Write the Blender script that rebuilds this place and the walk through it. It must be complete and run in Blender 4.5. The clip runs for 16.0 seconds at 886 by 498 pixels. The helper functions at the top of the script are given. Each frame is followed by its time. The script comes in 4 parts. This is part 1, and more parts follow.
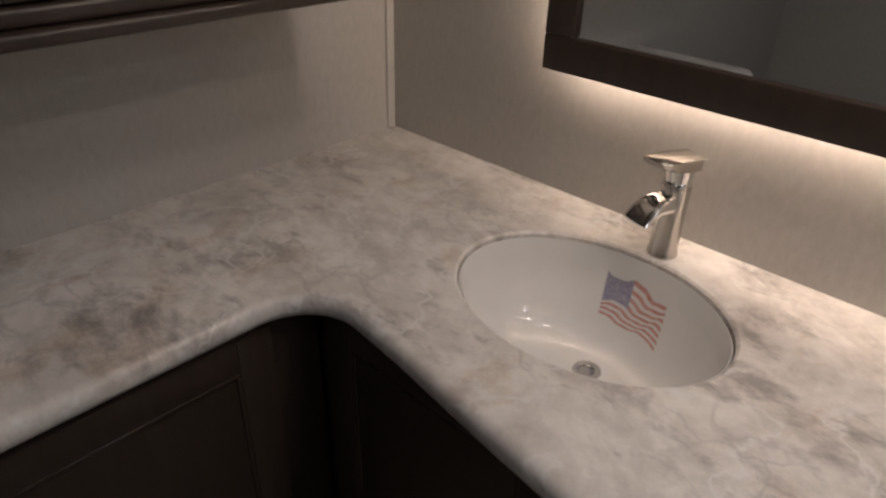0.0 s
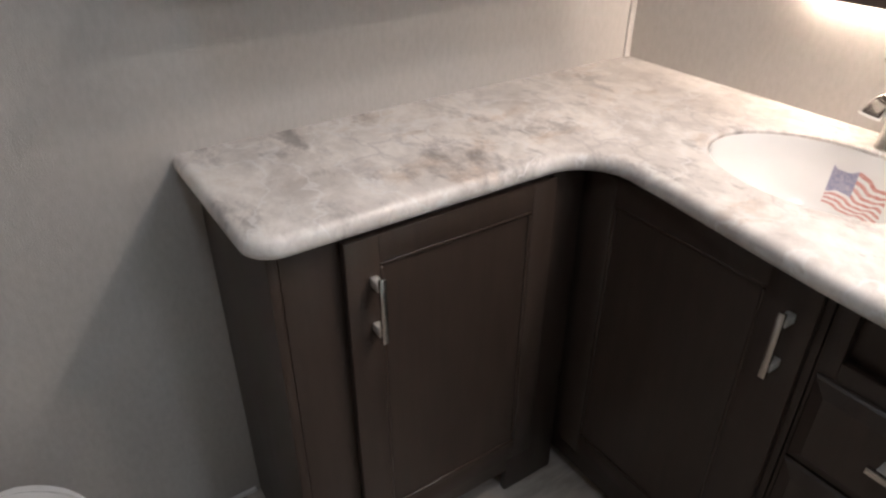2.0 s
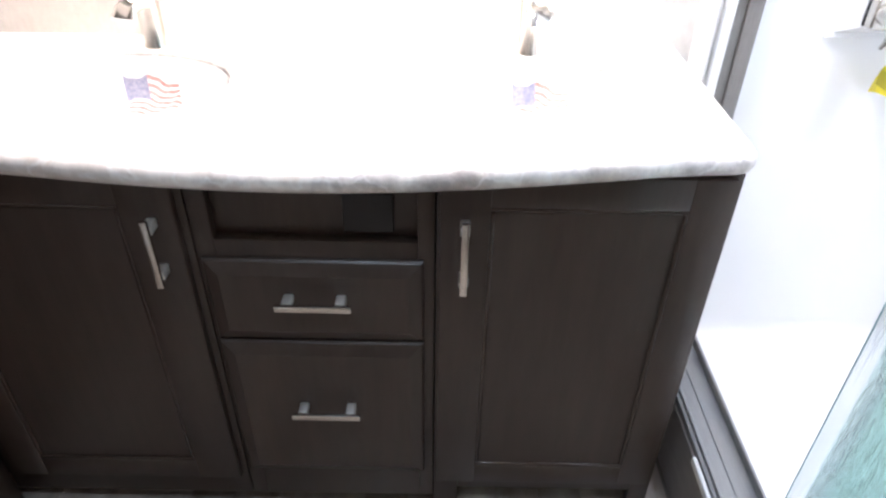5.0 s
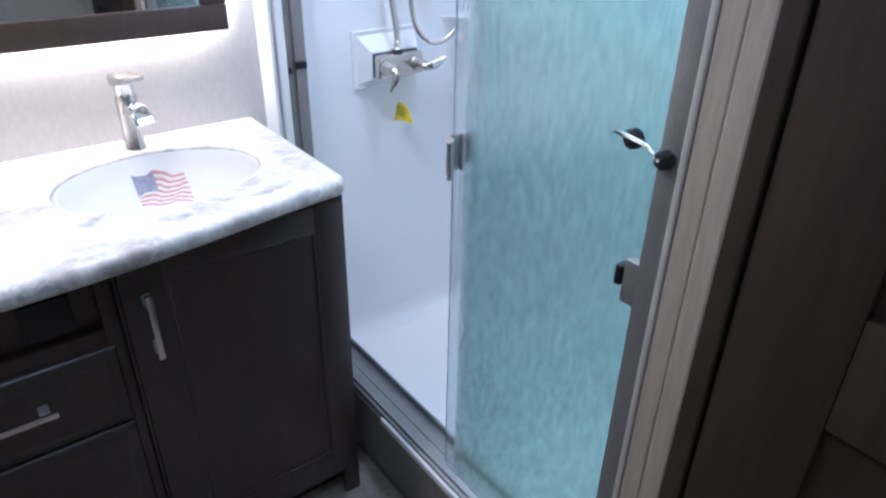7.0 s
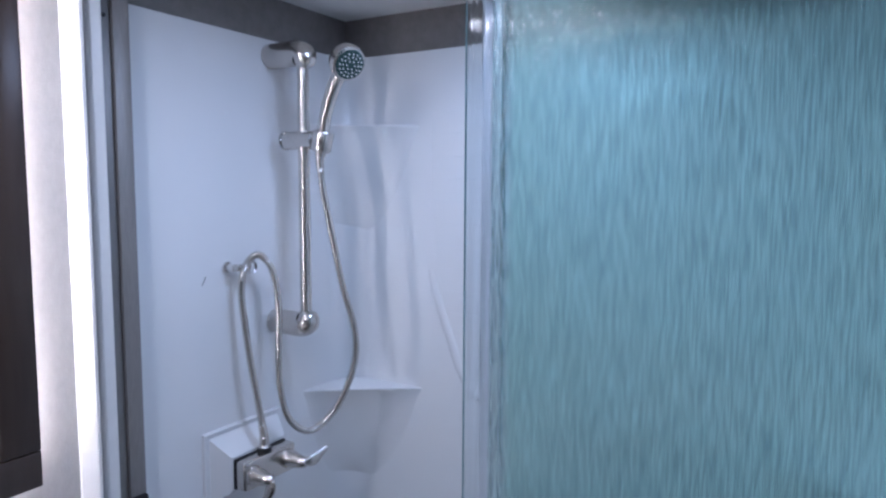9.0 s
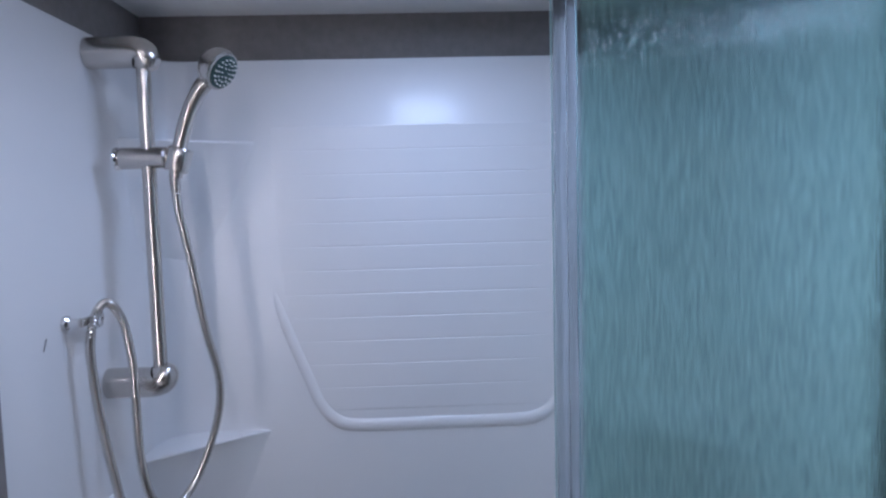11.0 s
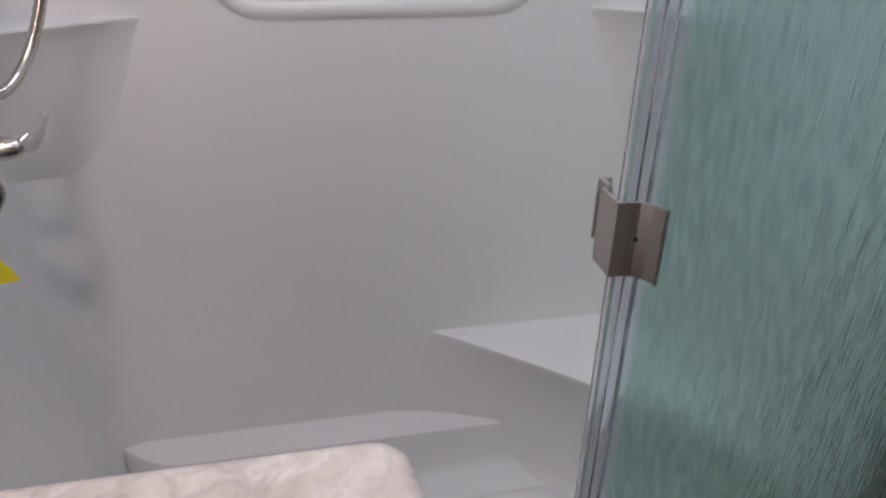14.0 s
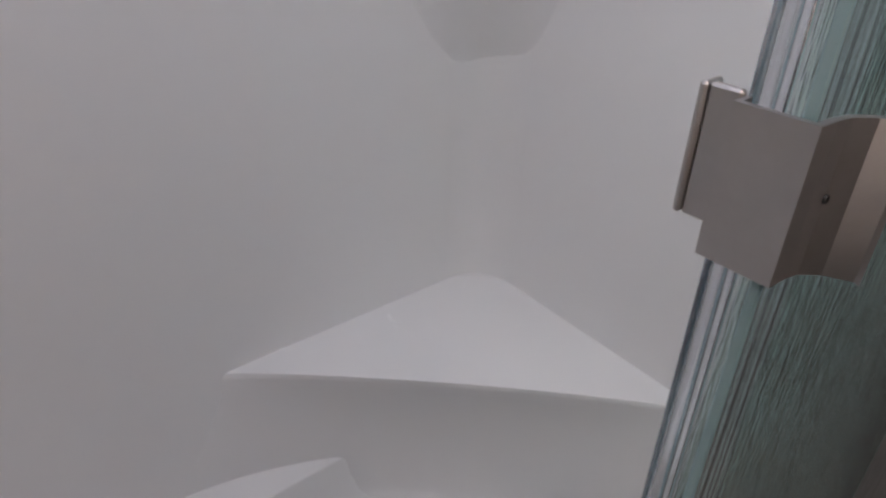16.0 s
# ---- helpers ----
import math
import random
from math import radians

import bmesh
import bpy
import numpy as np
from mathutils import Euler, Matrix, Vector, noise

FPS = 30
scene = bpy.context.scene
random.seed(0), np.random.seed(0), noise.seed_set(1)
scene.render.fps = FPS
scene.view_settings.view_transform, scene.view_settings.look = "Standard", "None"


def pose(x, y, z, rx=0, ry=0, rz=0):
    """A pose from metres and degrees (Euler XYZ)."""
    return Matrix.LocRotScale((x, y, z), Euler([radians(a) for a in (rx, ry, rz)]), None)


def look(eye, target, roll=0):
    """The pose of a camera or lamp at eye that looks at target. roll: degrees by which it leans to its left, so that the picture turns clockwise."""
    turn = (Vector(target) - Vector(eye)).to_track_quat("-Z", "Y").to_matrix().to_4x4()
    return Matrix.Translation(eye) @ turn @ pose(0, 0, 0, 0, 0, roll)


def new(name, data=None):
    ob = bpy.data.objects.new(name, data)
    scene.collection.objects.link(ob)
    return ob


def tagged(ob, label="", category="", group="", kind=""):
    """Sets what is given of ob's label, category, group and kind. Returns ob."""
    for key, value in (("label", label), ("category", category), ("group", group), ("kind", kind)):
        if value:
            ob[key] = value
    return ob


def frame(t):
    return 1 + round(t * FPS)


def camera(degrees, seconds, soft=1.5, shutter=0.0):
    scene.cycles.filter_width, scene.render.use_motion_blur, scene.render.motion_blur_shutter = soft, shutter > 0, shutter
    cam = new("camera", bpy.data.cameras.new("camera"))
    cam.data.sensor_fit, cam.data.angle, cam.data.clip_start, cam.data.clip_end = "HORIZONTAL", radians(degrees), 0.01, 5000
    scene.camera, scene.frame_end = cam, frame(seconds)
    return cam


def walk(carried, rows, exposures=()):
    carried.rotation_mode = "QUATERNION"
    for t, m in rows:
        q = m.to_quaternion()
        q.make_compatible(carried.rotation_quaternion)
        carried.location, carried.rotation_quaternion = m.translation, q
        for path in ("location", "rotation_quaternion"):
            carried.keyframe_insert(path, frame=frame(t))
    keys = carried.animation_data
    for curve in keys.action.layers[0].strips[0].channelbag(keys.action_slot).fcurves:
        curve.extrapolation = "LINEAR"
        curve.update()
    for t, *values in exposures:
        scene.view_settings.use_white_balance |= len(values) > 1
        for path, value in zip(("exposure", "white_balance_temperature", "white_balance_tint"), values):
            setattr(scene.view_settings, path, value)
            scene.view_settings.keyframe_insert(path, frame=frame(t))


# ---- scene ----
cam = camera(67.0, 16.0, soft=2.4)
PATH = [
    (0, (1.049, -0.945, 1.429), (-0.126, 0.304, 0.4), 1.6),
    (0.5, (1.102, -1.059, 1.417), (-0.304, -0.037, 0.428), 1.0),
    (1, (1.11, -1.192, 1.416), (-0.35, -0.251, 0.425), -0.0),
    (1.5, (1.142, -1.308, 1.409), (-0.302, -0.359, 0.402), -0.5),
    (2, (1.171, -1.364, 1.378), (-0.241, -0.411, 0.331), 0.2),
    (2.5, (1.206, -1.39, 1.356), (-0.165, -0.444, 0.249), 1.1),
    (3, (1.259, -1.379, 1.352), (-0.062, -0.421, 0.195), 1.3),
    (3.5, (1.354, -1.363, 1.347), (0.115, -0.326, 0.168), 1.1),
    (4, (1.41, -1.361, 1.344), (0.328, -0.175, 0.151), 0.7),
    (4.3, (1.401, -1.355, 1.35), (0.512, -0.032, 0.141), 1.2),
    (4.5, (1.377, -1.326, 1.347), (0.654, 0.09, 0.132), 1.6),
    (4.7, (1.319, -1.326, 1.334), (0.903, 0.238, 0.159), 1.8),
    (6.8, (1.112, -1.602, 1.413), (2.010, -0.157, 0.358), 0.4),
    (7, (1.090, -1.587, 1.437), (2.158, -0.205, 0.463), 1.1),
    (7.5, (1.041, -1.521, 1.507), (2.379, -0.213, 0.800), -0.1),
    (8, (1.066, -1.408, 1.541), (2.532, -0.145, 1.036), -0.9),
    (8.2, (1.092, -1.344, 1.560), (2.600, -0.109, 1.115), -1.1),
    (8.5, (1.122, -1.250, 1.566), (2.699, -0.061, 1.253), -0.6),
    (9, (1.131, -1.060, 1.578), (2.840, -0.037, 1.391), 0.3),
    (9.2, (1.114, -0.967, 1.615), (2.900, -0.091, 1.421), 0.0),
    (11.3, (1.008, -0.514, 1.592), (2.994, -0.640, 1.412), -1.5),
    (11.5, (1.020, -0.514, 1.593), (3.003, -0.657, 1.373), -1.5),
    (12, (1.049, -0.479, 1.569), (3.012, -0.633, 1.214), -1.5),
    (12.5, (1.056, -0.464, 1.510), (2.995, -0.569, 1.033), -0.6),
    (13, (1.062, -0.456, 1.456), (2.948, -0.566, 0.800), 0.7),
    (13.5, (1.155, -0.470, 1.352), (2.961, -0.634, 0.517), 1.0),
    (14, (1.328, -0.428, 1.255), (3.055, -0.785, 0.313), 0.7),
    (14.5, (1.497, -0.389, 1.169), (3.093, -1.042, 0.160), 0.5),
    (15, (1.612, -0.376, 1.106), (3.063, -1.262, 0.053), 2.0),
    (15.5, (1.681, -0.396, 1.070), (3.019, -1.394, -0.036), 1.6),
    (16, (1.704, -0.423, 1.113), (3.032, -1.494, 0.068), 1.4),
]
EXPOSURES = [
    (0.0, -1.2, 6700, 13), (0.5, -0.7, 6700, 13), (1.0, -0.15, 6600, 12), (1.5, 0.15, 6500, 12), (2.5, 0.95, 6300, 12),
    (3.5, 1.55, 6100, 12), (4.5, 1.65, 5900, 11), (4.7, 1.65, 5900, 11), (7.0, 0.45, 4950, 9), (7.5, 0.12, 4950, 9), (9.0, -0.62, 4880, 14),
    (11.5, -0.92, 5100, 15), (12.5, -0.96, 5700, 17), (13.5, -0.68, 6100, 17), (14.5, -0.53, 6550, 18), (16.0, -0.66, 6400, 18),
]
walk(cam, [(t, look(eye, target, roll)) for t, eye, target, roll in PATH], EXPOSURES)

# ---- light ----
world = bpy.data.worlds.new("world")
scene.world = world
world.use_nodes = True
world.node_tree.nodes["Background"].inputs[0].default_value = (0.6, 0.75, 1.0, 1)
world.node_tree.nodes["Background"].inputs[1].default_value = 0.05


def area_lamp(name, m, sx, sy, watts, colour):
    data = bpy.data.lights.new(name, "AREA")
    data.shape, data.size, data.size_y, data.energy, data.color = "RECTANGLE", sx, sy, watts, colour
    ob = new(name, data)
    ob.matrix_world = m
    return ob


ROOM_WATTS, SHOWER_WATTS, LED = 1.7, 4.0, 80.0
COOL, WARM, ICE = (0.78, 0.89, 1.0), (1.0, 0.88, 0.79), (0.80, 0.86, 1.0)
LAMPS = ((1.02, -1.28, 0.10, ROOM_WATTS, COOL, "bathroom"), (0.58, -0.28, 0.05, 0.6, WARM, "counter corner"),
         (0.94, -0.35, 0.05, 4.0, WARM, "counter"), (1.40, -0.28, 0.05, 4.8, WARM, "counter end"),
         (2.08, -0.55, 0.09, SHOWER_WATTS, ICE, "shower"))
for lx, ly, half, watts, tint, what in LAMPS:
    area_lamp("lamp_" + what, pose(lx, ly, 1.974), 2 * half, 2 * half, watts, tint)

# ---- materials ----


def material(name, colour, rough=0.5, metal=0.0, grain=0.0, scale=20.0, colour2=None, bump=0.0, bump_scale=200.0,
             stretch=(1, 1, 1), random_amount=0.0, transmission=0.0, ior=1.45, coat=0.0, contrast=(0.3, 0.7), rough_spread=0.06):
    m = bpy.data.materials.new(name)
    m.use_nodes = True
    n, l = m.node_tree.nodes, m.node_tree.links
    p = n["Principled BSDF"]
    p.inputs["Base Color"].default_value = (*colour, 1)
    p.inputs["Roughness"].default_value = rough
    p.inputs["Metallic"].default_value = metal
    p.inputs["IOR"].default_value = ior
    p.inputs["Transmission Weight"].default_value = transmission
    p.inputs["Coat Weight"].default_value = coat
    coord = n.new("ShaderNodeTexCoord")
    mapping = n.new("ShaderNodeMapping")
    mapping.inputs["Scale"].default_value = stretch
    l.new(coord.outputs["Object"], mapping.inputs["Vector"])
    if colour2 is not None:
        tex = n.new("ShaderNodeTexNoise")
        tex.inputs["Scale"].default_value = scale
        tex.inputs["Detail"].default_value = 8
        tex.inputs["Roughness"].default_value = 0.62
        l.new(mapping.outputs["Vector"], tex.inputs["Vector"])
        ramp = n.new("ShaderNodeValToRGB")
        ramp.color_ramp.elements[0].position, ramp.color_ramp.elements[1].position = contrast
        ramp.color_ramp.elements[0].color, ramp.color_ramp.elements[1].color = (*colour, 1), (*colour2, 1)
        l.new(tex.outputs["Fac"], ramp.inputs["Fac"])
        out = ramp.outputs["Color"]
        if random_amount:
            info = n.new("ShaderNodeObjectInfo")
            hsv = n.new("ShaderNodeHueSaturation")
            rng = n.new("ShaderNodeMapRange")
            rng.inputs["To Min"].default_value, rng.inputs["To Max"].default_value = 1 - random_amount, 1 + random_amount
            l.new(info.outputs["Random"], rng.inputs["Value"])
            shift = n.new("ShaderNodeVectorMath")
            shift.operation = "SCALE"
            shift.inputs[0].default_value = (37.0, 53.0, 19.0)
            l.new(info.outputs["Random"], shift.inputs["Scale"])
            l.new(shift.outputs["Vector"], mapping.inputs["Location"])
            l.new(rng.outputs["Result"], hsv.inputs["Value"])
            l.new(out, hsv.inputs["Color"])
            out = hsv.outputs["Color"]
        l.new(out, p.inputs["Base Color"])
        rr = n.new("ShaderNodeMapRange")
        rr.inputs["To Min"].default_value, rr.inputs["To Max"].default_value = max(0.02, rough - rough_spread), min(1, rough + rough_spread)
        l.new(tex.outputs["Fac"], rr.inputs["Value"])
        l.new(rr.outputs["Result"], p.inputs["Roughness"])
    if bump:
        t2 = n.new("ShaderNodeTexNoise")
        t2.inputs["Scale"].default_value = bump_scale
        t2.inputs["Detail"].default_value = 4
        l.new(mapping.outputs["Vector"], t2.inputs["Vector"])
        b = n.new("ShaderNodeBump")
        b.inputs["Strength"].default_value = bump
        b.inputs["Distance"].default_value = 0.002
        l.new(t2.outputs["Fac"], b.inputs["Height"])
        l.new(b.outputs["Normal"], p.inputs["Normal"])
    return m


def glow(name, colour, strength):
    m = bpy.data.materials.new(name)
    m.use_nodes = True
    p = m.node_tree.nodes["Principled BSDF"]
    p.inputs["Base Color"].default_value = (0.8, 0.8, 0.8, 1)
    p.inputs["Emission Color"].default_value = (*colour, 1)
    p.inputs["Emission Strength"].default_value = strength
    return m


def marble():
    """White laminate with soft grey clouds, tan stains and pale veins."""
    m = bpy.data.materials.new("marble_laminate")
    m.use_nodes = True
    n, l = m.node_tree.nodes, m.node_tree.links
    p = n["Principled BSDF"]
    coord = n.new("ShaderNodeTexCoord")
    warp = n.new("ShaderNodeTexNoise")
    warp.inputs["Scale"].default_value, warp.inputs["Detail"].default_value = 5.0, 5
    l.new(coord.outputs["Object"], warp.inputs["Vector"])
    mixv = n.new("ShaderNodeMixRGB")
    mixv.blend_type = "LINEAR_LIGHT"
    mixv.inputs["Fac"].default_value = 0.04
    l.new(coord.outputs["Object"], mixv.inputs["Color1"])
    l.new(warp.outputs["Color"], mixv.inputs["Color2"])

    def layer(scale, detail, lo, hi, c1, c2, stretch):
        mp = n.new("ShaderNodeMapping")
        mp.inputs["Scale"].default_value = stretch
        mp.inputs["Rotation"].default_value = (0, 0, 0.9)
        l.new(mixv.outputs["Color"], mp.inputs["Vector"])
        t = n.new("ShaderNodeTexNoise")
        t.inputs["Scale"].default_value, t.inputs["Detail"].default_value, t.inputs["Roughness"].default_value = scale, detail, 0.68
        l.new(mp.outputs["Vector"], t.inputs["Vector"])
        r = n.new("ShaderNodeValToRGB")
        r.color_ramp.elements[0].position, r.color_ramp.elements[1].position = lo, hi
        r.color_ramp.elements[0].color, r.color_ramp.elements[1].color = (*c1, 1), (*c2, 1)
        l.new(t.outputs["Fac"], r.inputs["Fac"])
        return r.outputs["Color"]

    base = layer(8.0, 6, 0.34, 0.58, (0.62, 0.575, 0.54), (0.88, 0.835, 0.79), (1, 1.4, 1))
    tan = layer(6.0, 6, 0.56, 0.74, (1, 1, 1), (0.72, 0.60, 0.50), (1.6, 1, 1))
    dark = layer(10.0, 5, 0.60, 0.76, (1, 1, 1), (0.62, 0.60, 0.60), (1, 1.7, 1))
    fine = layer(30.0, 6, 0.36, 0.60, (0.88, 0.865, 0.85), (1, 1, 1), (1, 1.2, 1))
    stain = layer(5.0, 8, 0.53, 0.66, (1, 1, 1), (0.42, 0.405, 0.41), (1.1, 2.0, 1))
    out = base
    for other in (tan, dark, fine, stain):
        mul = n.new("ShaderNodeMixRGB")
        mul.blend_type = "MULTIPLY"
        mul.inputs["Fac"].default_value = 0.9
        l.new(out, mul.inputs["Color1"])
        l.new(other, mul.inputs["Color2"])
        out = mul.outputs["Color"]
    vein = n.new("ShaderNodeTexNoise")
    vein.inputs["Scale"].default_value, vein.inputs["Detail"].default_value = 6.0, 5
    l.new(mixv.outputs["Color"], vein.inputs["Vector"])
    thin = n.new("ShaderNodeValToRGB")
    thin.color_ramp.elements[0].position, thin.color_ramp.elements[0].color = 0.485, (0, 0, 0, 1)
    thin.color_ramp.elements[1].position, thin.color_ramp.elements[1].color = 0.50, (0.7, 0.7, 0.7, 1)
    last = thin.color_ramp.elements.new(0.515)
    last.color = (0, 0, 0, 1)
    l.new(vein.outputs["Fac"], thin.inputs["Fac"])
    veined = n.new("ShaderNodeMixRGB")
    l.new(thin.outputs["Color"], veined.inputs["Fac"])
    l.new(out, veined.inputs["Color1"])
    veined.inputs["Color2"].default_value = (0.86, 0.84, 0.82, 1)
    cells = n.new("ShaderNodeTexVoronoi")
    cells.feature = "DISTANCE_TO_EDGE"
    cells.inputs["Scale"].default_value = 11.0
    turn = n.new("ShaderNodeMapping")
    turn.inputs["Scale"].default_value, turn.inputs["Rotation"].default_value = (1.0, 1.7, 1.0), (0, 0, 0.6)
    bend = n.new("ShaderNodeTexNoise")
    bend.inputs["Scale"].default_value, bend.inputs["Detail"].default_value = 16.0, 4
    l.new(coord.outputs["Object"], bend.inputs["Vector"])
    crook = n.new("ShaderNodeMixRGB")
    crook.blend_type = "LINEAR_LIGHT"
    crook.inputs["Fac"].default_value = 0.05
    l.new(mixv.outputs["Color"], crook.inputs["Color1"])
    l.new(bend.outputs["Color"], crook.inputs["Color2"])
    l.new(crook.outputs["Color"], turn.inputs["Vector"])
    l.new(turn.outputs["Vector"], cells.inputs["Vector"])
    line = n.new("ShaderNodeMapRange")
    line.inputs["From Min"].default_value, line.inputs["From Max"].default_value = 0.0, 0.075
    line.inputs["To Min"].default_value, line.inputs["To Max"].default_value = 0.42, 0.0
    l.new(cells.outputs["Distance"], line.inputs["Value"])
    fade = n.new("ShaderNodeMath")
    fade.operation = "MULTIPLY"
    l.new(line.outputs["Result"], fade.inputs[0])
    patch = n.new("ShaderNodeMapRange")
    patch.inputs["From Min"].default_value, patch.inputs["From Max"].default_value = 0.42, 0.62
    l.new(warp.outputs["Fac"], patch.inputs["Value"])
    l.new(patch.outputs["Result"], fade.inputs[1])
    crazed = n.new("ShaderNodeMixRGB")
    l.new(fade.outputs["Value"], crazed.inputs["Fac"])
    l.new(veined.outputs["Color"], crazed.inputs["Color1"])
    crazed.inputs["Color2"].default_value = (0.40, 0.36, 0.36, 1)
    l.new(crazed.outputs["Color"], p.inputs["Base Color"])
    p.inputs["Roughness"].default_value = 0.34
    return m


def rain_glass(name, tint, strength, rough, scale, spread=0.05):
    """Teal obscure glass with vertical ripples; the tint varies with thickness, overdone to paint in refracted streaks.
    """
    m = bpy.data.materials.new(name)
    m.use_nodes = True
    n, l = m.node_tree.nodes, m.node_tree.links
    p = n["Principled BSDF"]
    p.inputs["Roughness"].default_value = rough
    p.inputs["Transmission Weight"].default_value = 1.0
    p.inputs["IOR"].default_value = 1.45
    coord = n.new("ShaderNodeTexCoord")
    warp = n.new("ShaderNodeTexNoise")
    warp.inputs["Scale"].default_value = 9.0
    l.new(coord.outputs["Object"], warp.inputs["Vector"])
    bent = n.new("ShaderNodeMixRGB")
    bent.blend_type = "LINEAR_LIGHT"
    bent.inputs["Fac"].default_value = 0.0025
    l.new(coord.outputs["Object"], bent.inputs["Color1"])
    l.new(warp.outputs["Color"], bent.inputs["Color2"])
    mp = n.new("ShaderNodeMapping")
    mp.inputs["Scale"].default_value = scale
    l.new(bent.outputs["Color"], mp.inputs["Vector"])
    t = n.new("ShaderNodeTexNoise")
    t.inputs["Scale"].default_value, t.inputs["Detail"].default_value, t.inputs["Roughness"].default_value = 1.0, 1.0, 0.4
    l.new(mp.outputs["Vector"], t.inputs["Vector"])
    # bright and dark streaks of bent light, put into the tint by spread
    ramp = n.new("ShaderNodeValToRGB")
    ramp.color_ramp.elements[0].position, ramp.color_ramp.elements[1].position = 0.34, 0.66
    ramp.color_ramp.elements[0].color = (*[(1 - spread) * c for c in tint], 1)
    ramp.color_ramp.elements[1].color = (*[(1 + spread) * c for c in tint], 1)
    l.new(t.outputs["Fac"], ramp.inputs["Fac"])
    l.new(ramp.outputs["Color"], p.inputs["Base Color"])
    b = n.new("ShaderNodeBump")
    b.inputs["Strength"].default_value, b.inputs["Distance"].default_value = strength, 0.0022
    l.new(t.outputs["Fac"], b.inputs["Height"])
    l.new(b.outputs["Normal"], p.inputs["Normal"])
    return m


WALL = material("linen_wallpaper", (0.44, 0.415, 0.385), 0.75, colour2=(0.50, 0.475, 0.445), scale=90, stretch=(1, 1, 0.5), bump=0.25, bump_scale=350)
CEIL = material("ceiling_panel", (0.72, 0.71, 0.68), 0.7, colour2=(0.78, 0.77, 0.74), scale=12, bump=0.1)
TAUPE = material("taupe_wallboard", (0.20, 0.185, 0.175), 0.7, colour2=(0.25, 0.23, 0.22), scale=40, bump=0.15)
ESPRESSO = material("espresso_wood", (0.040, 0.0275, 0.0205), 0.36, colour2=(0.055, 0.038, 0.029), scale=9, stretch=(5, 5, 0.6), bump=0.08, bump_scale=60)
LACQUER = material("espresso_lacquer", (0.042, 0.029, 0.022), 0.17, colour2=(0.055, 0.038, 0.029), scale=9, stretch=(5, 5, 0.6))
DOORWOOD = material("dark_door_wood", (0.028, 0.0145, 0.0075), 0.75, colour2=(0.042, 0.023, 0.013), scale=9, stretch=(6, 6, 0.5), bump=0.12, bump_scale=70, contrast=(0.35, 0.65))
# near-black that puts the toe recess's shade into the board colour
RECESS_SHADE = material("recess_shade", (0.008, 0.007, 0.006), 0.8)
BLACK = material("black_plastic", (0.012, 0.012, 0.013), 0.45, bump=0.05)
NICKEL = material("brushed_nickel", (0.60, 0.57, 0.53), 0.25, metal=1.0)
SATIN = material("satin_nickel", (0.80, 0.77, 0.73), 0.42, metal=0.75)
CHROME = material("chrome", (0.78, 0.77, 0.75), 0.10, metal=1.0)
ALU = material("satin_aluminium", (0.22, 0.205, 0.195), 0.45, metal=0.35, colour2=(0.28, 0.262, 0.25), scale=80, stretch=(8, 8, 0.5))
TRACK = material("pale_aluminium", (0.30, 0.295, 0.29), 0.42, metal=0.4, colour2=(0.36, 0.355, 0.35), scale=60, stretch=(8, 0.5, 8))
PAN_GLOSS = material("glossy_pan_acrylic", (0.80, 0.80, 0.80), 0.2, colour2=(0.82, 0.82, 0.82), scale=2.5, coat=0.6, contrast=(0.1, 0.9), rough_spread=0.01)
ACRYLIC = material("white_acrylic", (0.79, 0.79, 0.79), 0.27, colour2=(0.815, 0.815, 0.815), scale=2.5, coat=0.02, contrast=(0.1, 0.9), rough_spread=0.01)
CERAMIC = material("white_ceramic", (0.82, 0.80, 0.77), 0.12, colour2=(0.85, 0.83, 0.80), scale=9, coat=0.4)
PORCELAIN = material("toilet_porcelain", (0.78, 0.77, 0.76), 0.16, colour2=(0.82, 0.81, 0.80), scale=8)
TRIM = material("white_trim", (0.80, 0.78, 0.75), 0.35, colour2=(0.84, 0.82, 0.79), scale=40)
WALLTRIM = material("wall_strip", (0.50, 0.475, 0.44), 0.5, colour2=(0.56, 0.53, 0.50), scale=30)
PALE = material("pale_beige_strip", (0.50, 0.455, 0.41), 0.5, colour2=(0.56, 0.51, 0.465), scale=25, stretch=(4, 4, 0.4))
BEIGE = material("beige_trim", (0.39, 0.315, 0.245), 0.6, colour2=(0.50, 0.41, 0.325), scale=30, stretch=(4, 4, 0.4), bump=0.12)
PLANK = material("vinyl_plank", (0.22, 0.175, 0.14), 0.38, colour2=(0.52, 0.46, 0.40), scale=6, stretch=(2.6, 0.8, 1), random_amount=0.28, bump=0.12, bump_scale=90)
GROUT = material("floor_underlay", (0.18, 0.16, 0.145), 0.8, colour2=(0.15, 0.13, 0.12), scale=30)
RISER = material("taupe_vinyl_riser", (0.22, 0.20, 0.185), 0.55, colour2=(0.29, 0.265, 0.245), scale=10, stretch=(1, 1, 3))
CLIP = material("satin_grey_clip", (0.48, 0.455, 0.435), 0.34, metal=0.9, colour2=(0.52, 0.495, 0.475), scale=60)
YELLOW = material("yellow_sticker", (0.72, 0.62, 0.02), 0.5, colour2=(0.80, 0.70, 0.05), scale=40)
OLIVE = material("sticker_print", (0.46, 0.40, 0.015), 0.5)
RED = material("sticker_red", (0.55, 0.20, 0.17), 0.45, colour2=(0.76, 0.58, 0.53), scale=110, contrast=(0.30, 0.85))
WHITE = material("sticker_white", (0.78, 0.75, 0.72), 0.5)
